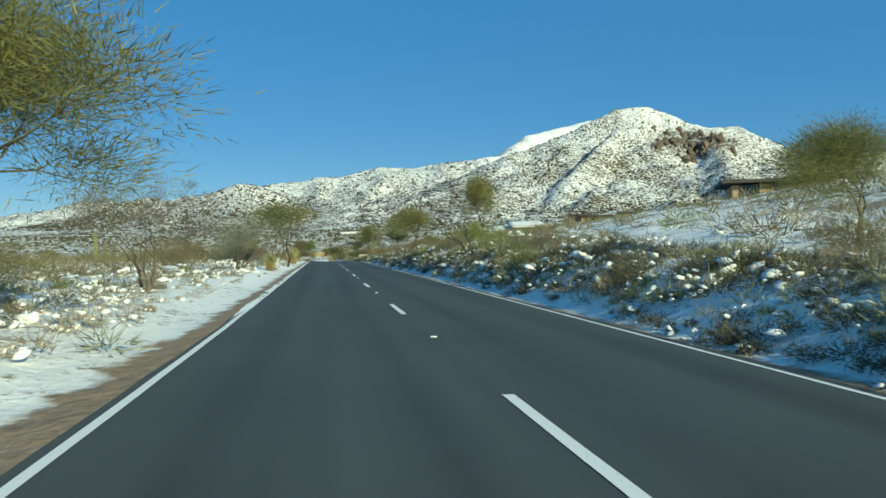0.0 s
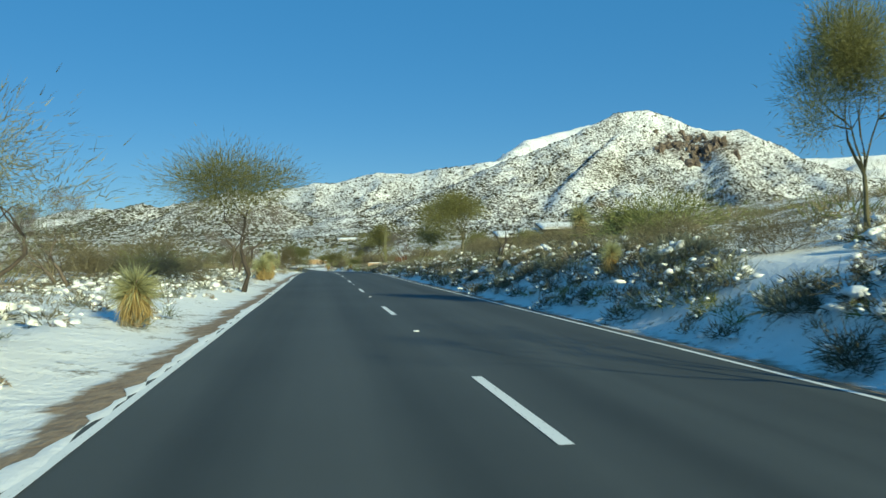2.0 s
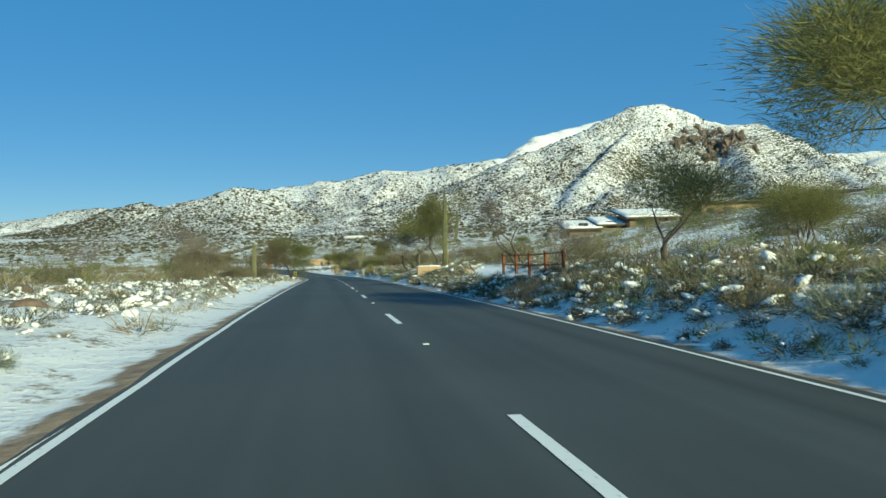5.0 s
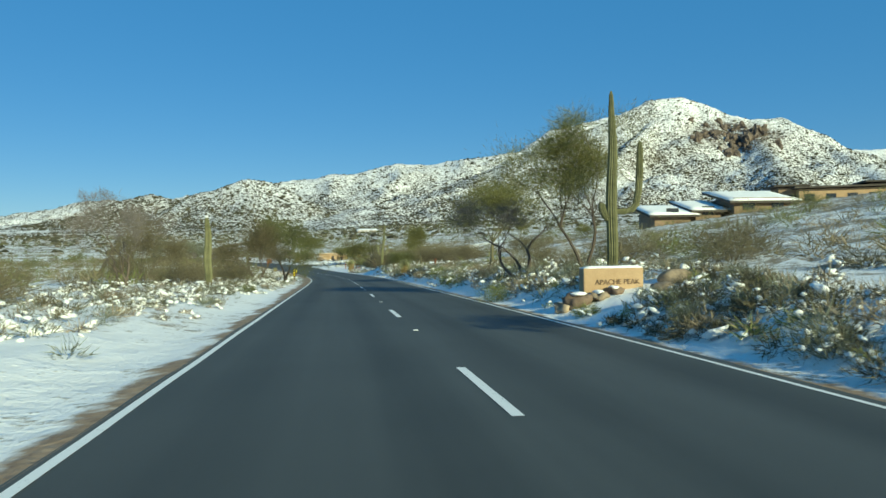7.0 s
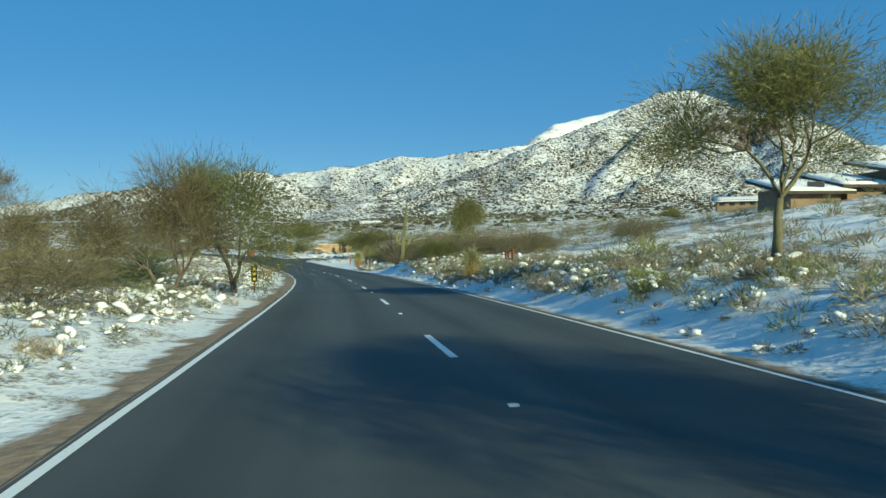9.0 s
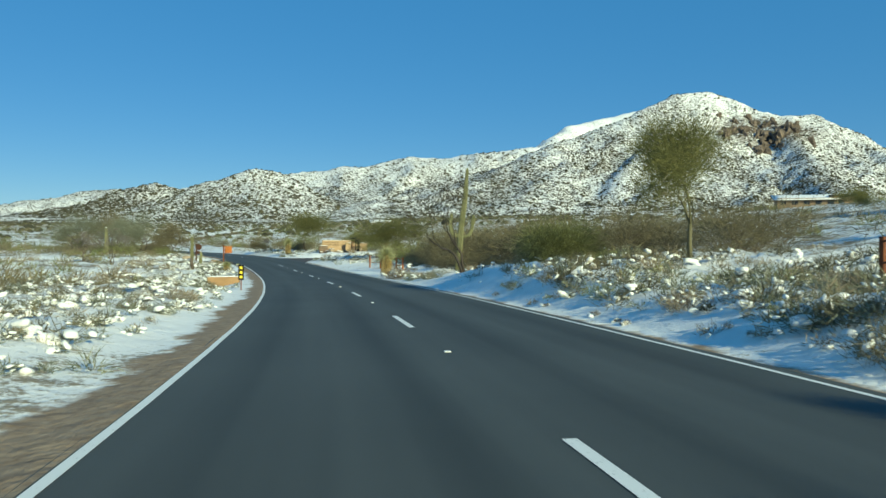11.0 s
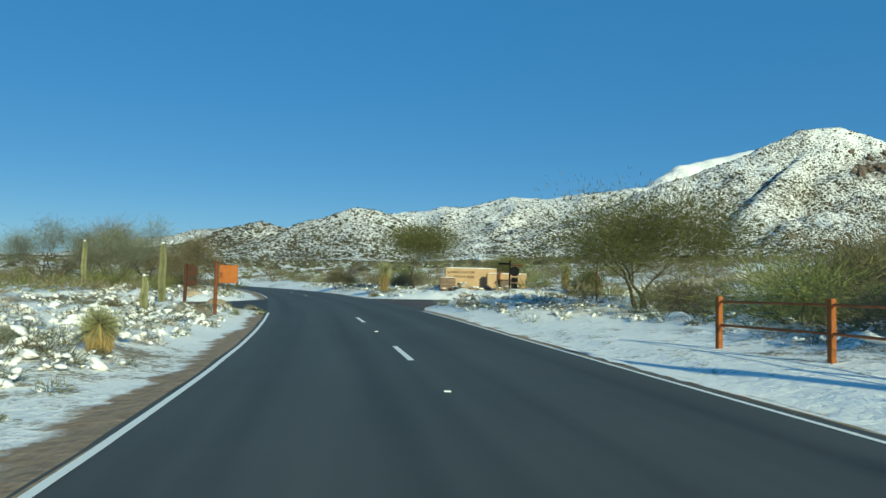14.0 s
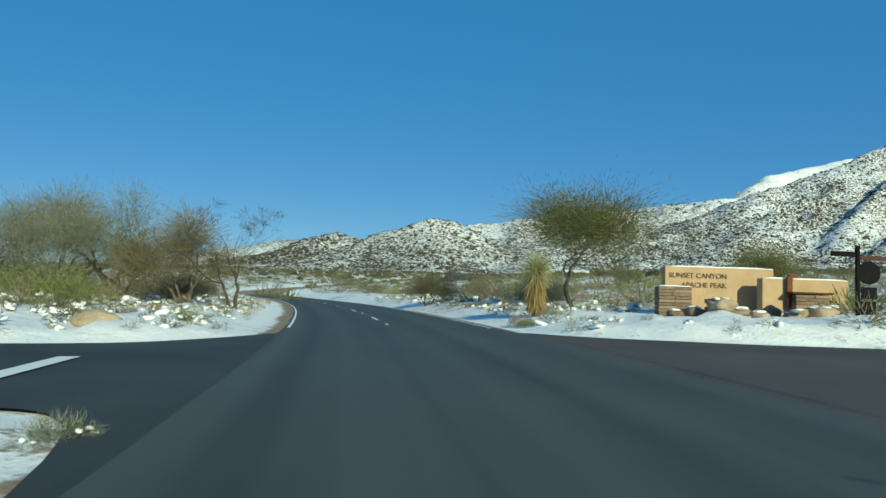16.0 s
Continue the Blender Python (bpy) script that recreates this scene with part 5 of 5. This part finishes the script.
def laden_brush(n, side, u0, u1, w0, w1, size, mat, label, seed, pads=(0, 7), lump=-2.6, power=1.25, m=84, blade=0.015):
    """Low brush weighed down with snow: leaves and, over them, lumps of snow."""
    rng = np.random.default_rng(seed)
    pts, ways, lens, wid, sv, sf, base = [], [], [], [], [], [], 0
    for _ in range(n):
        u, w = rng.uniform(u0, u1), side * (w0 + (w1 - w0) * rng.random() ** power)
        if abs(u - SIDE_U) < float(side_half(w, u - SIDE_U)) + 0.9:
            continue
        x, y, _z = on_road(u, w)
        if kept_clear(x, y):
            continue
        z = ground_at(x, y)
        s = size * rng.uniform(0.45, 1.4)
        d = rng.normal(0, 1, (m, 3))
        d[:, 2] = np.abs(d[:, 2])
        d /= np.linalg.norm(d, axis=1, keepdims=True)
        p = d * np.array((s, s, s * 0.8)) * rng.uniform(0.25, 0.85, (m, 1))
        pts.append(p + (x, y, z))
        ways.append(d + rng.normal(0, 0.5, (m, 3)))
        lens.append(s * rng.uniform(0.25, 0.6, m))
        wid.append(np.full(m, blade + s * 0.6 * blade))
        for _q in range(int(rng.integers(*pads))):
            a, r = rng.uniform(0, 6.283), s * 1.0 * math.sqrt(rng.random())
            q = min(0.17, s * 0.45, rng.lognormal(lump - 0.1, 0.5))
            h = z + s * 0.66 * math.sqrt(max(0.02, 1 - (r / s) ** 2)) * rng.uniform(0.05, 0.95)
            v, fs = pad_at(rng, q, x + r * math.cos(a), y + r * math.sin(a), h, 0.2)
            sv.append(v)
            sf += [[base + t for t in f] for f in fs]
            base += len(v)
    v, f = blades(np.concatenate(pts), np.concatenate(ways), np.concatenate(lens), np.concatenate(wid), rng)
    o = tagged(new("desert_brush", quick_mesh("desert_brush", v, f, mat)), label, "brush", kind="stuff")
    tagged(part("snow", mesh_of("snow", np.concatenate(sv), sf, SNOW, True), o), "lumps of snow on the brush", kind="stuff")


laden_brush(520, 1, 0, 215, 5.0, 10.5, 0.46, SAGE, "sagebrush weighed down with snow on the bank", 101)
laden_brush(420, 1, 0, 215, 4.8, 12.0, 0.44, MESQUITE, "brown brush weighed down with snow on the bank", 102)
laden_brush(300, 1, 0, 215, 4.6, 9.0, 0.36, GREEN_BUSH, "olive brush weighed down with snow on the bank", 103)
laden_brush(800, -1, 0, 345, 5.9, 13.0, 0.33, SAGE, "sagebrush weighed down with snow on the flat", 104)
laden_brush(750, -1, 0, 345, 6.4, 14.0, 0.34, MESQUITE, "brown brush weighed down with snow on the flat", 105)
laden_brush(260, 1, 0, 215, 4.2, 6.0, 0.22, DRY, "low dry tufts weighed down with snow at the road edge", 108)
laden_brush(200, -1, 0, 345, 5.0, 7.0, 0.17, DRY, "small dry tufts in the smooth snow", 109)
laden_brush(300, -1, 160, 276, 4.9, 8.5, 0.24, SAGE, "low sage tufts in lumpy snow beside the bend", 110)
laden_brush(60, -1, 0, 26, 5.0, 8.5, 0.34, DRY, "dry tan tufts beside the road", 111)
laden_brush(420, 1, 0, 150, 4.4, 7.2, 0.30, GREEN_BUSH, "low olive brush on the snowy bank beside the road", 112)
laden_brush(560, 1, 0, 212, 4.9, 13.0, 0.52, DARK_BRUSH, "dark brush heaped with snow on the bank", 121, (3, 11), -2.5, 1.1, 170, 0.015)
laden_brush(1000, 1, 0, 140, 4.0, 7.0, 0.38, DARK_BRUSH, "dark low brush with snow beside the road", 122, (0, 6), -2.6, 0.9, 180, 0.013)
laden_brush(720, -1, 0, 345, 6.3, 15.0, 0.42, DARK_BRUSH, "dark brush heaped with snow on the flat", 123, (4, 12), -2.4, 1.1, 90, 0.017)
laden_brush(240, -1, 150, 272, 5.2, 9.5, 0.36, DARK_BRUSH, "dark tufts heaped with snow beside the bend", 124, (4, 11), -2.45, 1.0, 90, 0.015)
laden_brush(190, 1, 212, 345, 5.6, 13.0, 0.40, DARK_BRUSH, "dark brush heaped with snow on the verge", 125, (3, 10), -2.45, 1.1, 100, 0.017)
laden_brush(160, 1, 215, 345, 5.0, 12.0, 0.36, SAGE, "sagebrush weighed down with snow on the verge", 106)
laden_brush(130, 1, 215, 345, 6.0, 14.0, 0.36, MESQUITE, "brown brush weighed down with snow on the verge", 107)


# ---------------------------------------------------------------- signs, fences, walls, rocks, houses
def letters(text, size, mat, depth=0.012):
    """Raised letters in the built-in font, as a mesh centred on x, standing in the xz plane."""
    c = bpy.data.curves.new("letters", "FONT")
    c.body, c.size, c.extrude, c.align_x = text, size, depth, "CENTER"
    tmp = bpy.data.objects.new("letters", c)
    scene.collection.objects.link(tmp)
    bpy.context.view_layer.update()
    me = bpy.data.meshes.new_from_object(tmp.evaluated_get(bpy.context.evaluated_depsgraph_get()))
    bpy.data.objects.remove(tmp)
    me.transform(pose(0, 0, 0, 90, 0, 0))
    me.materials.clear()
    me.materials.append(mat)
    return me


def snow_cap(sx, sy, h, seed):
    """A rounded, uneven layer of snow on a flat top."""
    bm = bmesh.new()
    bmesh.ops.create_cube(bm, size=1.0)
    bmesh.ops.subdivide_edges(bm, edges=bm.edges[:], cuts=6, use_grid_fill=True)
    for v in bm.verts:
        e = 1 - max(abs(v.co.x), abs(v.co.y)) * 2
        v.co = Vector((v.co.x * sx, v.co.y * sy, (v.co.z + 0.5) * h * (0.35 + 0.65 * min(1, e * 4)) * (1 + 0.5 * noise.noise(Vector((v.co.x * 5, v.co.y * 5, seed))))))
    me = bpy.data.meshes.new("snow")
    bm.to_mesh(me)
    bm.free()
    me.materials.append(SNOW)
    me.shade_smooth()
    return me


def box_part(name, size, mat, parent, at, label="", bevel=0.02):
    return part(name, mesh_of(name, *block(*size, bevel), mat), parent, label, at)


# sign wall by the tall saguaro
z = float(land(5.3, 144.9)) - 0.12
sign = thing("sign_wall", pose(5.32, 144.4, z, 0, 0, 0), "low tan stucco sign wall lettered APACHE PEAK, snow on top", "sign wall", "entrance signs")
box_part("wall", (1.72, 0.42, 0.68), STUCCO, sign, pose(0, 0, 0), "", 0.03)
part("snow", snow_cap(1.70, 0.40, 0.06, 1.0), sign, "thin layer of snow", pose(0, 0, 0.68))
part("lettering", letters("APACHE PEAK", 0.20, BROWN_LETTER), sign, "dark bronze letters APACHE PEAK", pose(0.10, -0.218, 0.24))
for dx, dy, sx, sz, mat in ((-1.10, -0.48, 0.32, 0.26, ROCK_DARK), (-0.55, -0.52, 0.22, 0.15, ROCK), (-0.10, -0.50, 0.18, 0.11, ROCK_DARK), (-1.45, -0.30, 0.24, 0.22, ROCK)):
    b = new("boulder", mesh_of("boulder", *boulder(sx, 0.26, sz, sx * 90 + dx, 0.7), mat, True))
    b.matrix_basis = pose(5.32 + dx, 144.4 + dy, ground_at(5.32 + dx, 144.4 + dy) + sz * 0.45)
    part("snow", mesh_of("snow", *boulder(sx * 0.7, 0.2, 0.06, dx * 7, 0.3), SNOW, True), b, "thin cap of snow", pose(0, 0.03, sz * 0.86))
    tagged(b, "brown boulder with thin snow before a sign wall" if mat is ROCK_DARK else "tan boulder with thin snow before a sign wall", "boulder", "verge boulders")

# its twin across the bend, seen on the left verge
twin = thing("sign_wall", pose(-10.15, 233.9, -2.72, 0, 0, 6), "low tan stucco wall block on the snowy verge", "wall", "entrance signs")
box_part("wall", (1.8, 0.42, 1.07), STUCCO_ORANGE, twin, pose(0, 0, 0), "", 0.03)
part("snow", snow_cap(1.76, 0.40, 0.04, 3.0), twin, "thin layer of snow", pose(0, 0, 1.07))

# the large entrance sign at the junction
zg = ground_at(-4.7, 298.2) - 0.1
big = thing("sign_wall", pose(-4.7, 298.95, zg, 0, 0, 6.2), "stepped tan stucco entrance sign lettered SUNSET CANYON APACHE PEAK", "sign wall", "entrance signs")
top = 1.17 - zg
box_part("wall", (4.2, 0.45, top), STUCCO, big, pose(0, 0, 0), "", 0.03)
part("snow", snow_cap(4.18, 0.43, 0.05, 4.0), big, "thin layer of snow", pose(0, 0, top))
part("lettering", letters("SUNSET CANYON", 0.275, BROWN_LETTER, 0.02), big, "dark bronze letters SUNSET CANYON", pose(-0.83, -0.245, top - 0.42))
part("lettering", letters("APACHE PEAK", 0.275, BROWN_LETTER, 0.02), big, "dark bronze letters APACHE PEAK", pose(-0.60, -0.245, top - 0.78))
box_part("wall", (3.2, 0.50, top - 0.40), STUCCO, big, pose(2.75, -1.15, 0), "", 0.03)
part("snow", snow_cap(3.16, 0.48, 0.05, 5.0), big, "thin layer of snow", pose(2.75, -1.15, top - 0.40))
rng = np.random.default_rng(8)


def slab_pier(x, y, wide, deep, high, at):
    """A pier of dry-laid flat stones, course on course."""
    pier = box_part("pier", (wide - 0.10, deep - 0.10, high), STUCCO_DARK, big, pose(x, y, at), "pier of stacked brown flat stones", 0.02)
    courses = max(3, int(high / 0.115))
    for k in range(courses):
        cut = rng.uniform(0.3, 0.7)
        for side, share in ((-1, cut), (1, 1 - cut)):
            me = mesh_of("stone", *block(wide * share - 0.012, deep + rng.uniform(-0.05, 0.03), high / courses - 0.014, 0.016, True, 1), ROCK_DARK if rng.random() < 0.7 else STUCCO_DARK)
            cx_ = -wide / 2 + wide * share / 2 if side < 0 else wide / 2 - wide * share / 2
            part("stone", me, pier, "", pose(cx_, rng.uniform(-0.015, 0.015), k * high / courses, 0, 0, rng.uniform(-1.2, 1.2)))


slab_pier(-2.0, -0.9, 1.25, 0.6, top - 0.80, 0.0)
part("snow", snow_cap(1.22, 0.56, 0.04, 6.0), big, "thin layer of snow", pose(-2.0, -0.9, top - 0.80))
slab_pier(2.75, -1.75, 1.25, 0.45, 0.5, 0.42)
box_part("shelf", (1.5, 0.55, 0.07), POST_BROWN, big, pose(2.72, -1.75, 0.94), "dark rusted steel shelf", 0.01)
box_part("bracket", (0.20, 0.12, 1.15), RUST, big, pose(2.08, -1.55, 0.42), "rusted steel upright", 0.012)
box_part("bracket", (0.34, 0.12, 0.14), RUST, big, pose(2.2, -1.55, 1.52), "rusted steel arm", 0.012)
rng = np.random.default_rng(9)
for i, (dx, dy, s) in enumerate(((-1.6, -1.9, 0.42), (-0.7, -1.8, 0.5), (0.1, -1.9, 0.45), (1.0, -2.4, 0.38), (1.9, -2.6, 0.42), (2.7, -2.5, 0.5), (3.3, -2.2, 0.36), (-1.0, -3.0, 0.45), (0.4, -2.9, 0.35), (-2.4, -2.4, 0.3), (1.4, -3.1, 0.3))):
    a = radians(6.2)
    x, y = -4.7 + dx * math.cos(a) - dy * math.sin(a), 298.95 + dx * math.sin(a) + dy * math.cos(a)
    b = new("boulder", mesh_of("boulder", *boulder(s * 1.0, s * 0.8, s * 0.58, 20 + i * 1.9, 0.55), ROCK if i % 3 else ROCK_DARK, True))
    b.matrix_basis = pose(x, y, ground_at(x, y) + s * 0.25, 0, 0, rng.uniform(0, 360))
    part("snow", mesh_of("snow", *boulder(s * 0.66, s * 0.5, s * 0.16, 40 + i, 0.5), SNOW, True), b, "cap of snow", pose(0, 0.04, s * 0.46))
    tagged(b, "rounded tan boulder with a cap of snow" if i % 3 else "rounded brown boulder with a cap of snow", "boulder", "boulders at the entrance sign")

# post with dark discs and plates at the junction
x, y = -2.0, 293.2
z = ground_at(x, y)
post = thing("sign_post", pose(x, y, -1.08, 0, 0, 8), "black steel post with a street blade, a disc and two plates", "sign post")
box_part("post", (0.11, 0.11, 2.75), BLACK, post, pose(0, 0, 0), "", 0.01)
box_part("street_blade", (0.85, 0.03, 0.16), BLACK, post, pose(-0.42, 0, 2.40), "dark street name blade seen from behind", 0.008)
disc = Soup()
disc.tube([Vector((0, -0.02, 0)), Vector((0, 0.02, 0))], [0.36, 0.36], 24)
disc.f.append(tuple(range(23, -1, -1)))
box_part("street_blade", (0.95, 0.03, 0.14), POST_BROWN, post, pose(0.52, -0.04, 2.30), "brown street name blade seen from behind", 0.008)
part("disc", disc.mesh("disc", BLACK, False), post, "dark round plate", pose(0.38, 0.04, 1.92))
box_part("plate", (0.50, 0.04, 0.36), BLACK, post, pose(0.38, 0.04, 1.12), "dark square plate", 0.01)
box_part("plate", (0.46, 0.04, 0.46), BLACK, post, pose(0.36, 0.04, 0.58), "dark square plate", 0.01)

# plain posts on the right verge before the junction
for x, y, h in ((0.9, 275.9, 1.75),):
    p = thing("marker_post", pose(x, y, ground_at(x, y) - 0.1), "thin dark steel post on the snow", "post")
    box_part("post", (0.09, 0.09, h), RUST, p, pose(0, 0, 0), "", 0.01)


def object_marker(x, y, turn):
    """A black panel with three yellow squares on a thin post."""
    t = thing("object_marker", pose(x, y, ground_at(x, y) - 0.05, 0, 0, turn), "black road marker panel with three yellow reflectors", "road marker")
    box_part("post", (0.05, 0.05, 1.0), RUST, t, pose(0, 0.03, 0), "thin rusted post", 0.006)
    box_part("panel", (0.24, 0.025, 0.70), BLACK, t, pose(0, 0, 0.52), "black panel", 0.02)
    for k in range(3):
        box_part("reflector", (0.13, 0.012, 0.13), YELLOW, t, pose(0, -0.018, 0.59 + 0.215 * k), "yellow square reflector", 0.004)


object_marker(-7.86, 224.7, 3)
object_marker(-6.1, 190.8, 2)

# rust-orange sign seen from behind, with a second post beyond it
def rust_sign(x, y, turn, h, plate, box, label):
    t = thing("rusted_sign", pose(x, y, ground_at(x, y) - 0.1, 0, 0, turn), label, "sign", "rusted signs")
    tube = Soup()
    tube.tube([Vector((0, 0, 0)), Vector((0, 0, h))], [0.075, 0.075], 12)
    part("post", tube.mesh("post", RUST, False), t, "round rusted post")
    lid = Soup()
    lid.tube([Vector((0, 0, h - 0.10)), Vector((0, 0, h + 0.02))], [0.09, 0.09], 12)
    part("cap", lid.mesh("cap", RUST, False), t, "rusted cap")
    if plate:
        box_part("plate", (0.72, 0.035, 0.72), RUST_PLATE, t, pose(0.47, 0.02, h - 0.84), "orange rusted steel plate", 0.01)
        for k in range(3):
            box_part("bracket", (0.22, 0.05, 0.03), RUST, t, pose(0.16, -0.01, h - 0.60 + 0.07 * k), "", 0.005)
    if box:
        box_part("box", (0.42, 0.08, 0.30), RUST_PLATE, t, pose(0.22, 0.0, h - 0.34), "small rusted plate", 0.01)
    return t


rust_sign(-15.8, 268.1, 12, 2.2, True, False, "orange rusted steel sign plate on a round post")
back = thing("sign_post", pose(-20.46, 277.7, ground_at(-20.46, 277.7) - 0.1, 0, 0, 10), "dark brown square steel post with a round and a square plate", "sign post")
box_part("post", (0.16, 0.16, 2.45), POST_BROWN, back, pose(0, 0, 0), "", 0.012)
turn_plate = Soup()
turn_plate.tube([Vector((0, -0.02, 0)), Vector((0, 0.02, 0))], [0.38, 0.38], 8)
turn_plate.f.append(tuple(range(7, -1, -1)))
part("plate", turn_plate.mesh("plate", POST_BROWN, False), back, "eight-sided rusted plate seen from behind", pose(0.24, 0.11, 2.08, 0, 22.5, 0))
box_part("plate", (0.62, 0.035, 0.36), POST_BROWN, back, pose(0.22, 0.11, 1.28), "rusted square plate", 0.01)


def fence(points, h, label, mat, rails=(0.45, 0.9)):
    """Rusted posts joined by rails; each post is a part, each rail too."""
    x0, y0 = points[0]
    z0 = ground_at(x0, y0)
    t = thing("fence", pose(x0, y0, z0), label, "fence")
    tops = []
    for x, y in points:
        z = ground_at(x, y)
        tops.append(Vector((x - x0, y - y0, z - z0)))
        box_part("post", (0.105, 0.105, h + 0.1), mat, t, pose(x - x0, y - y0, z - z0 - 0.1, 0, 0, 20), "rust-red square post", 0.012)
    for a, b in zip(tops, tops[1:]):
        for r in rails:
            s = Soup()
            s.tube([a + Vector((0, 0, h * r)), b + Vector((0, 0, h * r))], [0.024, 0.024], 8)
            part("rail", s.mesh("rail", mat), t, "rusted steel rail")
    return t


fence([(6.9, 118.4), (6.9, 120.7), (6.85, 123.0), (6.85, 125.3), (6.8, 127.6)], 1.0, "rust-red post and rail fence on the snowy verge", RUST)
fence([(0.98, 243.2), (0.65, 245.3), (0.15, 248.0), (-0.3, 251.1), (-1.1, 253.9)], 1.05, "rust-orange post and rail fence before brown brush", FENCE_RUST)
fence([(7.7, 200.0), (7.9, 202.0), (8.2, 204.0)], 1.0, "dark rusted post and rail fence among brush", RUST)

# stones and stumps on the verges
for i, (x, y, s, mat, label) in enumerate((
        (-18.0, 275.2, 0.36, ROCK, "tan boulder in the snow at the junction corner"), (-23.8, 288.4, 0.5, ROCK, "flat-topped tan boulder at the junction corner"), (4.3, 27.4, 0.22, ROCK_DARK, "small reddish stone at the road edge"),
        (6.3, 143.2, 0.3, ROCK, "tan stone beside the sign wall"), (7.1, 144.2, 0.36, ROCK, "tan stone beside the sign wall"), (-12.4, 240.0, 0.3, ROCK, "tan stone on the snowy verge"),
        (-9.0, 110.5, 0.35, ROCK_DARK, "brown stone in the snow"), (-13.2, 121.0, 0.4, ROCK_DARK, "brown stone in the snow"), (-6.9, 96.0, 0.32, ROCK, "tan stone in the snow"),
        (5.6, 131.5, 0.3, ROCK, "tan stone on the verge"), (1.5, 231.0, 0.35, ROCK, "tan stone under a bare tree"), (0.4, 236.0, 0.3, ROCK, "tan stone on the verge"))):
    b = new("boulder", mesh_of("boulder", *boulder(s * 1.25, s, s * 0.7, 60 + i * 2.3), mat, True))
    b.matrix_basis = pose(x, y, ground_at(x, y) + s * 0.25, 0, 0, 40 * i)
    tagged(b, label, "boulder", "verge boulders")
for x, y, h, lean, r, label in ((-15.9, 253.3, 1.05, 6, 0.16, "dry broken cactus stump on snow"), (-5.9, 124.6, 1.1, 48, 0.08, "leaning dead cactus stem on snow")):
    s = Soup()
    s.tube([Vector((0, 0, -0.1)), Vector((0.03, 0, h * 0.4)), Vector((0.0, 0.03, h * 0.8)), Vector((0.05, 0, h))], [r * 1.1, r, r * 0.9, r * 0.45], 10)
    o = tagged(new("dead_stump", s.mesh("dead_stump", BARK)), label, "stump")
    o.matrix_basis = pose(x, y, ground_at(x, y), 0, -lean, 20)


def house(x, y, turn, wings, label, z=None):
    """A low desert house; each wing: centre x, y, size x, y, wall height, base height, snow on roof."""
    z0 = ground_at(x, y) if z is None else z
    t = thing("house", pose(x, y, z0, 0, 0, turn), label, "house", "desert houses")
    for k, (cx_, cy_, sx, sy, h, b, white, wall) in enumerate(wings):
        box_part("wall", (sx, sy, h + 2.0), wall, t, pose(cx_, cy_, b - 2.0), "", 0.05)
        roof = box_part("roof", (sx + 2.2, sy + 2.2, 0.34), ROOF_DARK, t, pose(cx_, cy_, b + h + 0.15, 12 if white else 0, 0, 0), "dark roof with deep eaves", 0.04)
        if white:
            part("snow", snow_cap(sx + 2.1, sy + 2.1, 0.30, k + x), roof, "snow on the roof", pose(0, 0, 0.34))
        n = max(1, int(sx // 3.2))
        for q in range(n):
            wx = cx_ - sx / 2 + (q + 0.5) * sx / n
            win = box_part("window", (min(1.9, sx / n * 0.6), 0.10, 1.4), ROOF_DARK, t, pose(wx, cy_ - sy / 2 - 0.02, b + 0.8), "dark window", 0.02)
            box_part("pane", (min(1.9, sx / n * 0.6) - 0.16, 0.06, 1.24), GLASS, win, pose(0, -0.04, 0.08), "", 0.0)
    return t


house(43.5, 76.0, -25, ((0, 0, 6.5, 7, 2.2, 0, False, STUCCO), (7, 2, 8, 8, 2.6, 0, False, STUCCO_DARK)), "tan stucco house with a dark flat roof on the slope", 5.2)
house(56.0, 231.5, -4, ((-8, 1, 5.6, 7, 1.6, 0, True, STUCCO_DARK), (-2.2, 1.5, 4.0, 7, 2.0, 0.3, True, STUCCO_DARK), (5.4, 0, 9, 8, 2.7, 0.9, True, STUCCO_DARK)), "low brown desert house with snow-covered sloping roofs", 4.9)
house(100.0, 264.0, -20, ((0, 0, 16, 9, 3.2, 0, False, STUCCO), (10, 2, 8, 8, 4.2, 0, False, STUCCO_DARK), (-9, 1, 5, 7, 3.8, 0, False, STUCCO_DARK)), "tan and brown flat-roofed house on the slope", 9.4)
house(76.0, 178.0, -30, ((0, 0, 26, 1.0, 1.9, 0, False, STUCCO), (10, 4, 8, 7, 2.6, 0, False, STUCCO)), "long tan garden wall and low house on the slope", 6.6)
house(16.0, 712.0, 0, ((-8, 0, 12, 9, 3.2, 0, True, STUCCO), (4, 3, 14, 10, 5.2, 1.5, True, STUCCO), (13, -2, 9, 9, 3.0, 0, True, STUCCO_DARK)), "far large tan house with snowy roofs below the hills", 12.0)
house(62.0, 560.0, -10, ((0, 0, 18, 8, 2.8, 0, True, STUCCO_DARK),), "far low brown house with a snowy roof", 9.0)
house(150.0, 420.0, -25, ((0, 0, 18, 9, 3.0, 0, True, STUCCO_DARK), (13, 2, 9, 9, 3.6, 0, False, STUCCO)), "far brown house on the lower mountain slope", 14.0)
